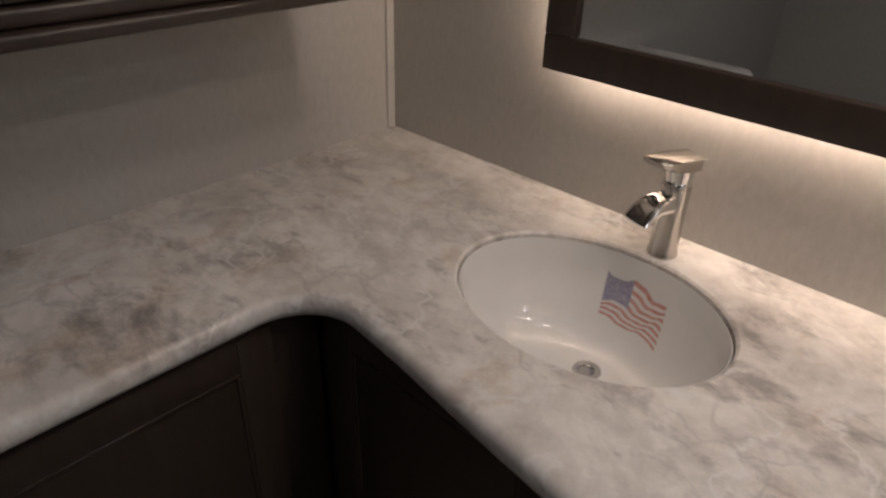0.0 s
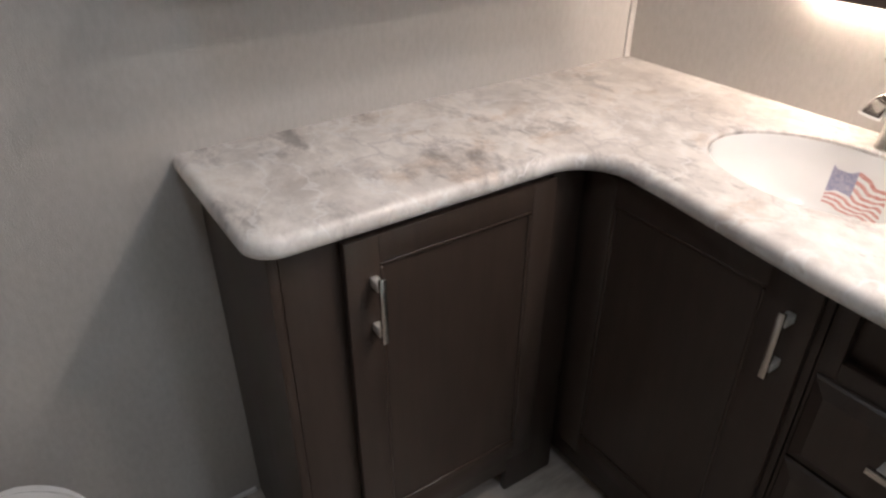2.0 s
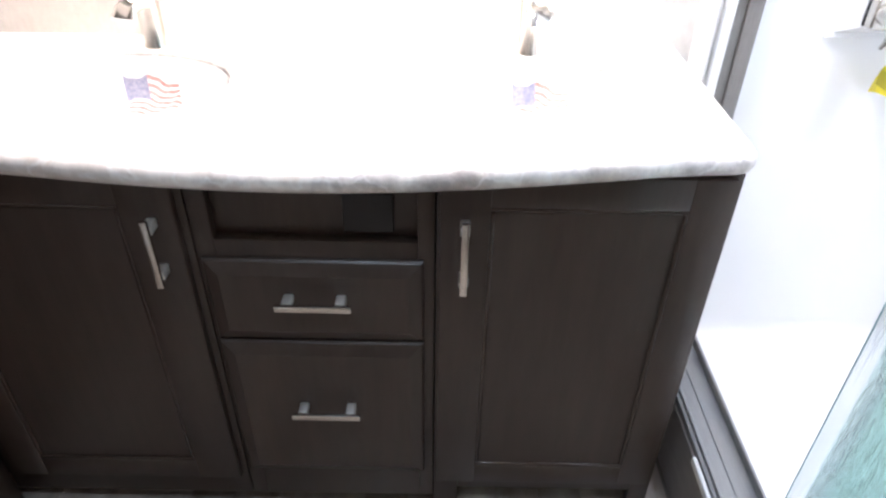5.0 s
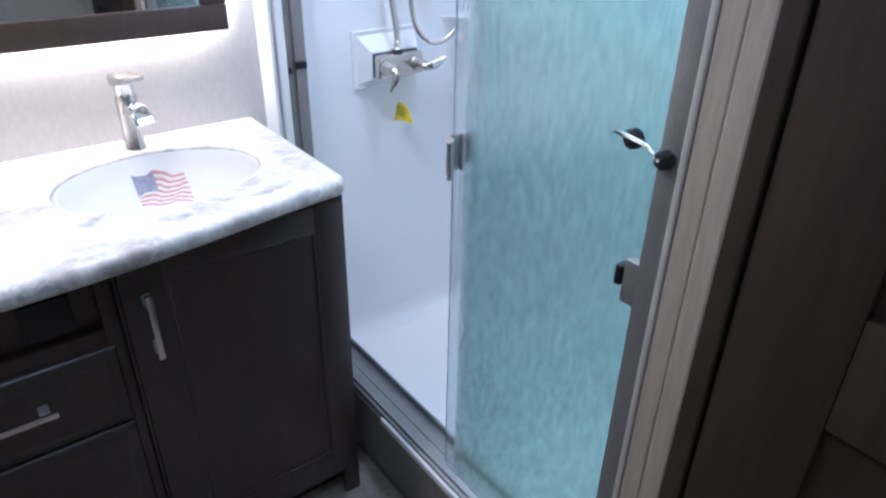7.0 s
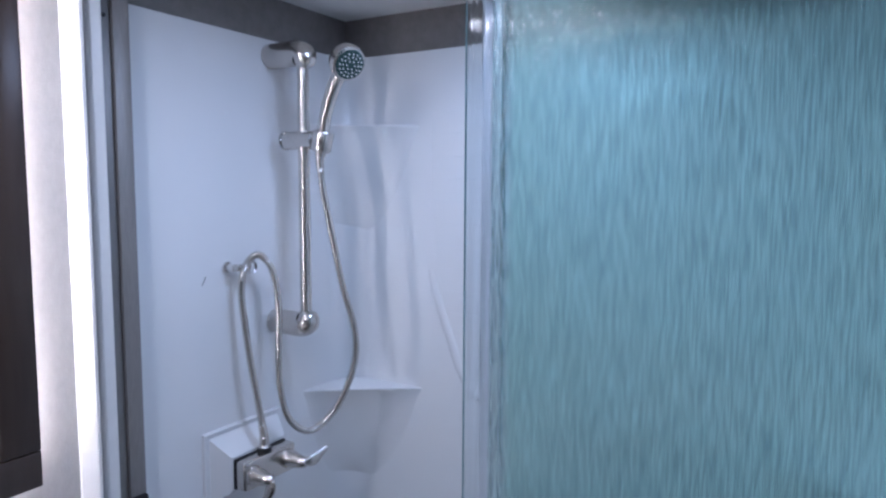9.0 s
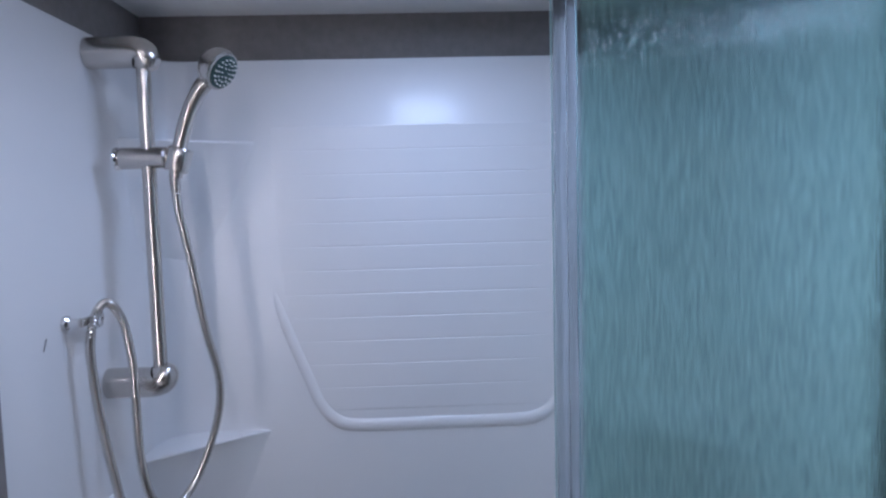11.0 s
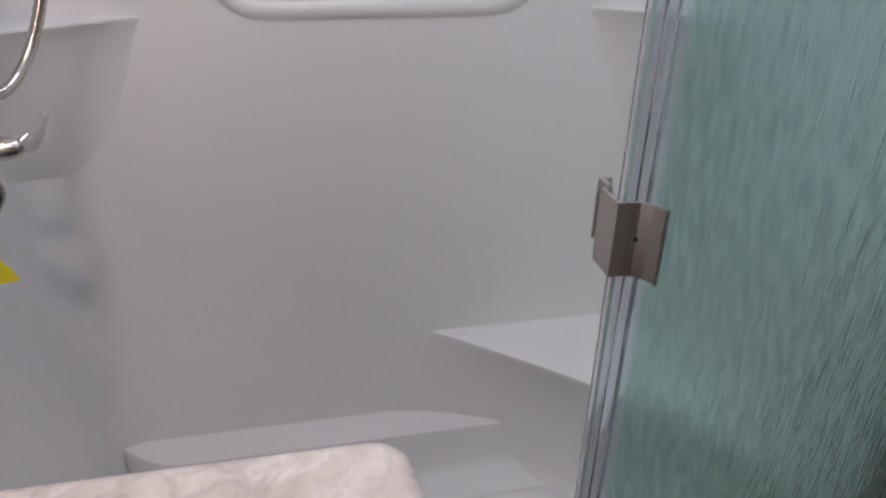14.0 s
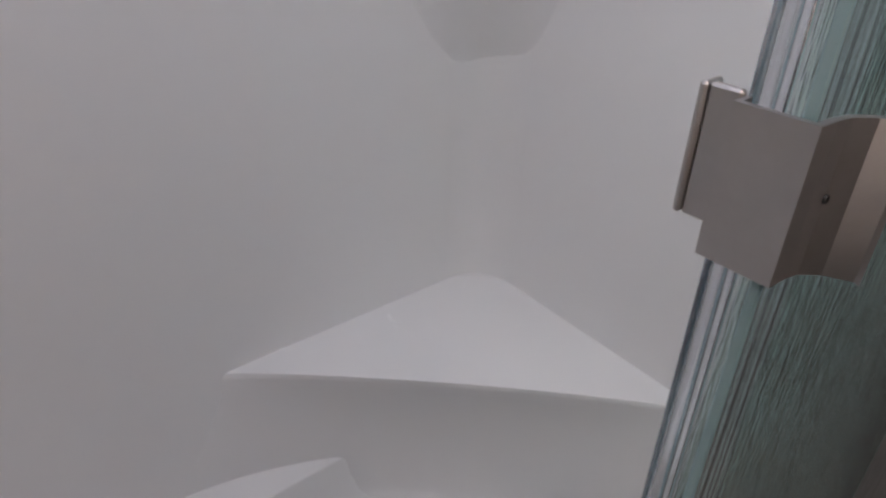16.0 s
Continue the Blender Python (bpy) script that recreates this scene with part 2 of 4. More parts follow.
BLUE = material("sticker_blue", (0.24, 0.25, 0.38), 0.45, colour2=(0.58, 0.52, 0.56), scale=150, contrast=(0.32, 0.85))
GREEN = material("spray_face", (0.02, 0.05, 0.045), 0.35)
MIRROR = material("mirror_silver", (0.86, 0.88, 0.88), 0.02, metal=1.0)
MARBLE = marble()
GLASS = rain_glass("rain_glass", (0.66, 0.82, 0.80), 0.28, 0.05, (1, 540, 28), 0.13)
GLASS_INNER = rain_glass("frosted_glass", (0.66, 0.82, 0.80), 0.25, 0.22, (1, 330, 42), 0.02)
GLASS_SMOOTH = rain_glass("streaked_glass", (0.80, 0.86, 0.89), 0.16, 0.05, (1, 190, 5))
SEAL = rain_glass("clear_vinyl", (0.86, 0.88, 0.92), 0.2, 0.12, (1, 120, 3))
EDGE = material("glass_edge", (0.22, 0.34, 0.35), 0.18, colour2=(0.30, 0.43, 0.44), scale=25, stretch=(1, 1, 0.2))
LEDMAT = glow("warm_led", (1.0, 0.82, 0.67), LED)
LENSES = {tint: glow("lamp_lens", tint, 4.0) for tint in (COOL, WARM, ICE)}

# ---- building blocks ----


def add_box(bm, x0, x1, y0, y1, z0, z1, bevel=0.0, segments=2, mat=0):
    vs = [bm.verts.new((x, y, z)) for z in (z0, z1) for y in (y0, y1) for x in (x0, x1)]
    quads = ((0, 2, 3, 1), (4, 5, 7, 6), (0, 1, 5, 4), (2, 6, 7, 3), (0, 4, 6, 2), (1, 3, 7, 5))
    faces = [bm.faces.new([vs[i] for i in q]) for q in quads]
    for f in faces:
        f.material_index = mat
    if bevel:
        edges = list({e for f in faces for e in f.edges})
        bmesh.ops.bevel(bm, geom=edges, offset=bevel, segments=segments, affect="EDGES", profile=0.5, clamp_overlap=True)
    return bm


def box(x0, x1, y0, y1, z0, z1, bevel=0.0, segments=2):
    return add_box(bmesh.new(), min(x0, x1), max(x0, x1), min(y0, y1), max(y0, y1), min(z0, z1), max(z0, z1), bevel, segments)


def rings_mesh(rings, closed=True, caps=(True, True), bm=None):
    """Skin over rings of points, ring after ring."""
    bm = bm or bmesh.new()
    rows = [[bm.verts.new(p) for p in ring] for ring in rings]
    k = len(rows[0])
    for a, b in zip(rows, rows[1:]):
        for i in range(k if closed else k - 1):
            j = (i + 1) % k
            bm.faces.new((a[i], a[j], b[j], b[i]))
    if closed and caps[0]:
        bm.faces.new(list(reversed(rows[0])))
    if closed and caps[1]:
        bm.faces.new(rows[-1])
    bmesh.ops.recalc_face_normals(bm, faces=bm.faces)
    return bm


def lathe(profile, sides=32, bm=None, sx=1.0, sy=1.0, m=None):
    """A turned body about z: profile of (radius, height)."""
    rings = []
    for r, z in profile:
        ring = [Vector((r * sx * math.cos(2 * math.pi * i / sides), r * sy * math.sin(2 * math.pi * i / sides), z)) for i in range(sides)]
        rings.append([m @ p for p in ring] if m else ring)
    return rings_mesh(rings, bm=bm)


def along(a, b):
    """A pose at a whose z axis points to b."""
    a, b = Vector(a), Vector(b)
    return Matrix.Translation(a) @ (b - a).to_track_quat("Z", "Y").to_matrix().to_4x4()


def rod(a, b, r, r2=None, sides=20, soft=0.15, bm=None):
    """A round bar with softened ends."""
    r2 = r if r2 is None else r2
    h = (Vector(b) - Vector(a)).length
    s = soft * min(r, r2)
    return lathe([(r - s, 0), (r, s), (r2, h - s), (r2 - s, h)], sides, bm, m=along(a, b))


def smooth_path(points, steps=10):
    """Catmull-Rom through the points."""
    p = [Vector(q) for q in points]
    p = [2 * p[0] - p[1], *p, 2 * p[-1] - p[-2]]
    out = []
    for i in range(1, len(p) - 2):
        for k in range(steps):
            t = k / steps
            out.append(0.5 * ((2 * p[i]) + (p[i + 1] - p[i - 1]) * t + (2 * p[i - 1] - 5 * p[i] + 4 * p[i + 1] - p[i + 2]) * t * t
                              + (3 * p[i] - p[i - 1] - 3 * p[i + 1] + p[i + 2]) * t ** 3))
    out.append(p[-2])
    return out


def tube(path, radius, sides=12, ridge=0.0, bm=None):
    """A pipe along a path; ridge: how far every other ring stands out, for a wound hose."""
    rings, up = [], Vector((0.3, 0.2, 1)).normalized()
    for i, p in enumerate(path):
        d = (path[min(i + 1, len(path) - 1)] - path[max(i - 1, 0)]).normalized()
        side = d.cross(up)
        side = side.normalized() if side.length > 1e-4 else Vector((1, 0, 0))
        up = side.cross(d).normalized()
        r = radius + (ridge if i % 2 else 0)
        rings.append([p + r * (math.cos(a) * side + math.sin(a) * up) for a in (2 * math.pi * k / sides for k in range(sides))])
    return rings_mesh(rings, bm=bm)


def mesh_of(name, bm, mats, smooth=True):
    data = bpy.data.meshes.new(name)
    bm.normal_update()
    if smooth:
        for f in bm.faces:
            f.smooth = True
        for e in bm.edges:
            if len(e.link_faces) == 2 and e.calc_face_angle(0) > 0.6:
                e.smooth = False
    bm.to_mesh(data)
    bm.free()
    for m in mats if isinstance(mats, (list, tuple)) else [mats]:
        data.materials.append(m)
    return data


def thing(name, label, category, at=(0, 0, 0), group="", kind=""):
    """An empty at the base of a thing, under which its parts go."""
    ob = new(name)
    ob.empty_display_size = 0.05
    ob.location = at
    bpy.context.view_layer.update()
    return tagged(ob, label, category, group, kind)


def part(name, bm, mats, parent, label="", smooth=True):
    """Links a bmesh in world coordinates as one mesh under a thing or part."""
    ob = new(name, mesh_of(name, bm, mats, smooth))
    ob.parent = parent
    top, off = parent, Vector((0, 0, 0))
    while top:
        off += top.location
        top = top.parent
    ob.location = -off
    return tagged(ob, label) if label else ob


def solid(name, bm, mats, label, category, group="", kind="", smooth=True):
    return tagged(new(name, mesh_of(name, bm, mats, smooth)), label, category, group, kind)


def structure(name, bm, mats, label, category, smooth=False):
    return solid(name, bm, mats, label, category, kind="structure", smooth=smooth)


# ---- the shell ----
H = 2.0
X_SHOWER = 1.77
structure("floor", box(-0.1, 1.9, -2.4, 0.1, -0.1, -0.004), GROUT, "floor of grey-brown wood-look vinyl planks", "floor")
structure("ceiling", box(-0.1, 2.7, -2.4, 0.2, H, H + 0.1), CEIL, "pale flat ceiling panel over the bathroom", "ceiling")
structure("wall_left", box(-0.1, 0, -2.4, 0.1, 0, H), WALL, "light grey linen-textured wall behind the counter and toilet", "wall")
structure("wall_mirror", box(0.0, 1.752, 0, 0.1, 0, H), WALL, "light grey linen-textured wall behind the mirror", "wall")
structure("wall_back", box(-0.1, 1.9, -2.5, -2.4, 0, H), WALL, "light grey wall across the bathroom", "wall")
structure("wall_partition", box(1.79, 1.872, -2.4, -1.1685, 0, H), WALL, "partition wall beside the shower", "wall")
structure("wall_shower_end", box(1.873, 2.7, 0.073, 0.2, 0, H), TAUPE, "taupe wallboard behind and above the shower surround", "wall")
structure("wall_shower_back", box(2.525, 2.7, -1.19, 0.072, 0, H), TAUPE, "taupe wallboard above the shower surround", "wall")
structure("wall_shower_far", box(1.87, 2.7, -1.3, -1.19, 0, H), TAUPE, "taupe wallboard at the shower's far end", "wall")
structure("baseboard", box(0, 0.008, -2.4, -1.13, 0, 0.014, 0.003), TRIM, "thin white strip where wall meets floor", "baseboard")
structure("corner_trim", box(0.0, 0.006, -0.020, 0, 0.9, H, 0.002), WALLTRIM, "narrow white strip in the wall corner", "trim")
bm = bmesh.new()
add_box(bm, 1.7525, 1.788, 0.014, 0.1, 0.0, H, 0.001)
add_box(bm, 1.7885, 1.8122, 0.003, 0.1, 0.0, H, 0.004, 3)
structure("wall_end_trim", bm, TRIM, "white grooved strip closing the mirror wall beside the shower", "trim")
batten = [(1.7385, 0.0), (1.740, -0.003), (1.762, -0.0165), (1.767, -0.0165), (1.770, -0.012), (1.770, 0.0135)]
batten += [(1.753, 0.0135), (1.753, 0.0)]
structure("wall_end_batten", rings_mesh([[(x, y, z) for x, y in batten] for z in (0.0, H)]), TRIM, "narrow white batten on the mirror wall", "trim")

# ---- vanity ----


def handle(parent, a, b, out, standoff=0.030):
    """A square bar pull between a and b, held off by two posts along out."""
    a, b, out = Vector(a), Vector(b), Vector(out)
    d = (b - a).normalized()
    side = d.cross(out)
    centre = (a + b) / 2 + out * standoff
    half = (b - a).length / 2
    rot = Matrix((d, side, out)).transposed().to_4x4()
    bm = box(-half, half, -0.006, 0.006, -0.004, 0.004, 0.0015)
    bmesh.ops.transform(bm, matrix=Matrix.Translation(centre) @ rot, verts=bm.verts)
    bar = part("handle", bm, NICKEL, parent, "brushed nickel bar pull")
    for end in (a, b):
        foot = end + (centre - out * standoff - end).normalized() * 0.019
        bm = box(-0.0085, 0.0085, -0.0075, 0.0075, 0, standoff - 0.004, 0.0025)
        bmesh.ops.transform(bm, matrix=Matrix.Translation(foot) @ rot, verts=bm.verts)
        part("post", bm, SATIN, parent, "pale satin nickel post")
    return bar


def on_face(bm, face, at):
    """Turns a front drawn in x (across), y (out) and z so that it lies on a cabinet face: 'x' looks to +x, 'y' to -y."""
    for v in bm.verts:
        u, n, z = v.co
        v.co = (at + n, u, z) if face == "x" else (u, at - n, z)
    bmesh.ops.recalc_face_normals(bm, faces=bm.faces)
    return bm


def shaker_door(parent, face, at, u0, u1, z0, z1, stile, label=""):
    """A door of two stiles, two rails and a sunk panel."""
    s0, s1 = stile
    bm = bmesh.new()
    add_box(bm, u0, u0 + s0, 0.001, 0.019, z0, z1, 0.003)
    add_box(bm, u1 - s1, u1, 0.001, 0.019, z0, z1, 0.003)
    add_box(bm, u0 + s0 - 0.001, u1 - s1 + 0.001, 0.001, 0.0185, z0, z0 + 0.055, 0.003)
    add_box(bm, u0 + s0 - 0.001, u1 - s1 + 0.001, 0.001, 0.0185, z1 - 0.055, z1, 0.003)
    door = part("door", on_face(bm, face, at), ESPRESSO, parent, label or "espresso shaker door")
    bm = bmesh.new()
    add_box(bm, u0 + s0 - 0.004, u1 - s1 + 0.004, 0.002, 0.0138, z0 + 0.05, z1 - 0.05, 0.0)
    part("panel", on_face(bm, face, at), ESPRESSO, door)
    i0, i1, j0, j1 = u0 + s0 - 0.0015, u1 - s1 + 0.0015, z0 + 0.0535, z1 - 0.0535
    for b0, b1, c0, c1 in ((i0, i1, j0, j0 + 0.0085), (i0, i1, j1 - 0.0085, j1), (i0, i0 + 0.0085, j0 + 0.0086, j1 - 0.0086), (i1 - 0.0085, i1, j0 + 0.0086, j1 - 0.0086)):
        part("bead", on_face(add_box(bmesh.new(), b0, b1, 0.0120, 0.0182, c0, c1, 0.0030, 3), face, at), LACQUER, door, "glossy dark bead round the panel")
    return door


# counter arm along the left wall
arm = thing("base_cabinet", "dark espresso base cabinet with one shaker door, under the marbled counter", "cabinet", (0.17, -0.79, 0))
part("side_panel", box(0.004, 0.345, -1.12, -1.102, 0.0, 0.858, 0.002), ESPRESSO, arm)
part("carcass", box(0.004, 0.327, -1.102, -0.44, 0.10, 0.858), ESPRESSO, arm)
part("stile", box(0.327, 0.345, -1.102, -0.995, 0.0, 0.858, 0.002), ESPRESSO, arm)
part("stile", box(0.327, 0.345, -0.62, -0.475, 0.0, 0.858, 0.002), ESPRESSO, arm)
part("face_rail", box(0.327, 0.345, -0.995, -0.62, 0.072, 0.858, 0.002), ESPRESSO, arm)
# shade under the cabinet is painted: board near-black instead of espresso
part("toe_board", box(0.27, 0.29, -1.10, -0.44, 0, 0.10), RECESS_SHADE, arm, "recessed toe board, coloured near-black for the shade there")
door = shaker_door(arm, "x", 0.345, -1.003, -0.565, 0.135, 0.848, (0.062, 0.055))
handle(door, (0.364, -0.955, 0.785), (0.364, -0.955, 0.655), (1, 0, 0))

# main run under the mirror
FACE = -0.46
sink_left = thing("base_cabinet", "dark espresso sink cabinet with one shaker door in the corner", "cabinet", (0.6, -0.2, 0))
part("face_panel", box(0.33, 0.843, FACE, -0.44, 0.055, 0.858, 0.002), ESPRESSO, sink_left)
part("carcass", box(0.345, 0.843, -0.44, -0.006, 0.056, 0.70), ESPRESSO, sink_left)
part("toe_board", box(0.345, 0.843, -0.415, -0.395, 0.0, 0.056), ESPRESSO, sink_left, "recessed dark toe board")
door = shaker_door(sink_left, "y", FACE, 0.368, 0.832, 0.128, 0.848, (0.062, 0.085))
handle(door, (0.797, FACE - 0.019, 0.785), (0.797, FACE - 0.019, 0.660), (0, -1, 0))

drawers = thing("drawer_unit", "dark espresso drawer unit with two drawers below an open recess", "cabinet", (1.03, -0.2, 0))
part("stile", box(0.845, 0.877, FACE, -0.44, 0.055, 0.858, 0.002), ESPRESSO, drawers)
part("stile", box(1.205, 1.233, FACE, -0.44, 0.055, 0.858, 0.002), ESPRESSO, drawers)
part("face_panel", box(0.877, 1.205, FACE, -0.44, 0.055, 0.722, 0.002), ESPRESSO, drawers)
part("face_rail", box(0.877, 1.205, FACE, -0.44, 0.826, 0.858, 0.002), ESPRESSO, drawers)
part("carcass", box(0.845, 1.233, -0.44, -0.006, 0.056, 0.70), ESPRESSO, drawers)
part("toe_board", box(0.845, 1.233, -0.415, -0.395, 0.0, 0.056), ESPRESSO, drawers, "recessed dark toe board")
part("recess_panel", box(0.875, 1.207, -0.439, -0.428, 0.70, 0.85), ESPRESSO, drawers)
bm = bmesh.new()
add_box(bm, 1.087, 1.166, -0.452, -0.437, 0.736, 0.806, 0.002)
part("opening", bm, BLACK, drawers, "black outlet cover in the recess")
for z0, z1, hz in ((0.518, 0.690, 0.622), (0.150, 0.512, 0.360)):
    bm = bmesh.new()
    w, d = 0.026, 0.020
    rings = []
    for inset, n in ((0.0, 0.001), (0.0, 0.007), (0.004, 0.011), (w, d)):
        rings.append([(0.853 + inset, FACE - n, z0 + inset), (1.215 - inset, FACE - n, z0 + inset), (1.215 - inset, FACE - n, z1 - inset), (0.853 + inset, FACE - n, z1 - inset)])
    front = part("drawer_front", rings_mesh(rings, bm=bm), ESPRESSO, drawers, "bevelled espresso drawer front", smooth=False)
    handle(front, (0.972, FACE - d, hz), (1.098, FACE - d, hz), (0, -1, 0))

sink_right = thing("base_cabinet", "dark espresso sink cabinet with one shaker door beside the shower", "cabinet", (1.46, -0.2, 0))
part("stile", box(1.235, 1.285, FACE, -0.44, 0.0, 0.858, 0.002), ESPRESSO, sink_right)
part("face_rail", box(1.285, 1.655, FACE, -0.44, 0.085, 0.858, 0.002), ESPRESSO, sink_right)
part("stile", box(1.655, 1.695, FACE, -0.44, 0.0, 0.858, 0.002), ESPRESSO, sink_right)
part("side_panel", box(1.677, 1.695, -0.44, -0.006, 0.0, 0.858), ESPRESSO, sink_right)
part("carcass", box(1.235, 1.677, -0.44, -0.006, 0.085, 0.70), ESPRESSO, sink_right)
part("toe_board", box(1.24, 1.676, -0.40, -0.38, 0, 0.085), RECESS_SHADE, sink_right, "recessed toe board, coloured near-black for the shade there")
door = shaker_door(sink_right, "y", FACE, 1.240, 1.680, 0.130, 0.862 - 0.006, (0.078, 0.062))
handle(door, (1.279, FACE - 0.019, 0.792), (1.279, FACE - 0.019, 0.655), (0, -1, 0))

# countertop with two sink cut-outs
TOP, SINKS, RA, RB = 0.90, ((0.672, -0.249), (1.400, -0.252)), 0.206, 0.158


def arc(cx, cy, r, a0, a1, n=8):
    return [(cx + r * math.cos(radians(a0 + (a1 - a0) * i / n)), cy + r * math.sin(radians(a0 + (a1 - a0) * i / n))) for i in range(n + 1)]


def counter_outline():
    x_arm, y_end, x_end = 0.380, -1.152, 1.705
    pts = [(x_end, 0.016), (-0.016, 0.016), (-0.016, y_end + 0.0)]
    pts += [(0.0, y_end)]
    pts += arc(x_arm - 0.055, y_end + 0.055, 0.055, -90, 0)
    pts += [(x_arm, y) for y in (-0.95, -0.8, -0.66)]
    pts += arc(x_arm + 0.085, -0.588, 0.085, 180, 92, 8)
    for i in range(1, 13):
        u = i / 13
        x = 0.475 + (1.66 - 0.475) * u
        pts.append((x, -0.503 - 0.066 * math.sin(math.pi * u) ** 1.2 + 0.022 * u))
    pts += arc(x_end - 0.035, -0.483 + 0.035, 0.035, -80, 0, 5)
    return pts


def inset_ring(pts, d):
    out, k = [], len(pts)
    for i in range(k):
        a, b, c = Vector(pts[i - 1]), Vector(pts[i]), Vector(pts[(i + 1) % k])
        n1, n2 = (b - a).normalized(), (c - b).normalized()
        n = Vector((-n1.y - n2.y, n1.x + n2.x)).normalized()
        out.append((b.x + n.x * d, b.y + n.y * d))
    return out


def countertop():
    bm = bmesh.new()
    outline = counter_outline()
    r = 0.016
    steps = [(r * (1 - math.sin(a)), TOP - r * (1 - math.cos(a))) for a in (radians(x) for x in (0, 30, 60, 90))]
    steps += [(0.0, TOP - 0.024), (0.004, TOP - 0.033), (0.010, TOP - 0.037)]
    rows = [[bm.verts.new((x, y, z)) for x, y in inset_ring(outline, d)] for d, z in steps]
    k = len(outline)
    for a, b in zip(rows, rows[1:]):
        for i in range(k):
            j = (i + 1) % k
            bm.faces.new((a[i], b[i], b[j], a[j]))
    holes = {0: [], 1: []}
    for cx, cy in SINKS:
        loops = []
        for grow, z in ((0.0, TOP), (-0.004, TOP - 0.003), (-0.005, TOP - 0.018), (0.004, TOP - 0.036)):
            loops.append([bm.verts.new((cx + (RA + grow) * math.cos(2 * math.pi * i / 48), cy + (RB + grow) * math.sin(2 * math.pi * i / 48), z)) for i in range(48)])
        for a, b in zip(loops, loops[1:]):
            for i in range(48):
                j = (i + 1) % 48
                bm.faces.new((a[i], a[j], b[j], b[i]))
        holes[0].append(loops[0])
        holes[1].append(loops[-1])
    for side, ring in ((0, rows[0]), (1, rows[-1])):
        edges = []
        for loop in (ring, *holes[side]):
            for i in range(len(loop)):
                edges.append(bm.edges.get((loop[i], loop[(i + 1) % len(loop)])))
        bmesh.ops.triangle_fill(bm, use_beauty=True, use_dissolve=False, edges=edges)
    bmesh.ops.recalc_face_normals(bm, faces=bm.faces)
    return bm


solid("countertop", countertop(), MARBLE, "L-shaped white and grey marbled laminate countertop with rounded edge", "countertop")


def bowl_z(r):
    return 0.742 + 0.146 * r ** 6


def sink(cx, cy, shift):
    ob = thing("sink", "oval white ceramic undermount sink with a flag sticker inside", "sink", (cx, cy, 0.70), group="vanity sinks")
    a, b = RA - 0.0055, RB - 0.0055
    prof = [(1.0, 0.884), (0.998, 0.890), (0.988, 0.892), (0.978, 0.889)] + [(r, bowl_z(r) - 0.012 * (r ** 8)) for r in (0.968, 0.95, 0.9, 0.84, 0.76, 0.66, 0.55, 0.42, 0.3, 0.2, 0.11)]
    rings = [[(cx + a * r * math.cos(2 * math.pi * i / 64), cy + b * r * math.sin(2 * math.pi * i / 64), z) for i in range(64)] for r, z in prof]
    under = [[(cx + (a * r + 0.006) * math.cos(2 * math.pi * i / 64), cy + (b * r + 0.006) * math.sin(2 * math.pi * i / 64), z - 0.009) for i in range(64)] for r, z in reversed(prof[5:])]
    part("bowl", rings_mesh(rings + under, caps=(False, False)), CERAMIC, ob)
    part("drain", lathe([(0.0, 0), (0.0215, 0), (0.0225, 0.002), (0.021, 0.004), (0.013, 0.003), (0.012, 0.0005), (0.0, 0.0005)], 24, m=Matrix.Translation((cx, cy + 0.035, 0.7418))), CHROME, ob, "chrome drain ring")
    bm = bmesh.new()
    nu, nv = 24, 13
    grid = []
    for j in range(nv * 2 + 1):
        row = []
        for i in range(nu + 1):
            u = (i / nu - 0.5) * 0.108
            r = 0.972 - 0.150 * (j / (nv * 2)) - 0.009 * math.sin(i / nu * 9.5 + j * 0.16) - 0.002 * math.sin(i * 1.1 + j * 0.5) - 0.020 * (i / nu)
            x = shift + u + 0.006 * (j / (nv * 2))
            y = b * r * math.sqrt(max(0.0, 1 - (x / (a * r)) ** 2))
            z = bowl_z(r) - 0.012 * r ** 8
            nrm = Vector((-x / a ** 2, -y / b ** 2, 7.0)).normalized()
            row.append(bm.verts.new(Vector((cx + x, cy + y, z)) + 0.0016 * nrm))
        grid.append(row)
    for j in range(nv * 2):
        for i in range(nu):
            f = bm.faces.new((grid[j][i], grid[j][i + 1], grid[j + 1][i + 1], grid[j + 1][i]))
            stripe = j // 2
            f.material_index = 2 if (i < 10 and stripe < 7) else (0 if stripe % 2 == 0 else 1)
    bmesh.ops.recalc_face_normals(bm, faces=bm.faces)
    part("flag_sticker", bm, [RED, WHITE, BLUE], ob, "worn waving flag sticker, red and white stripes with blue canton")
    return ob


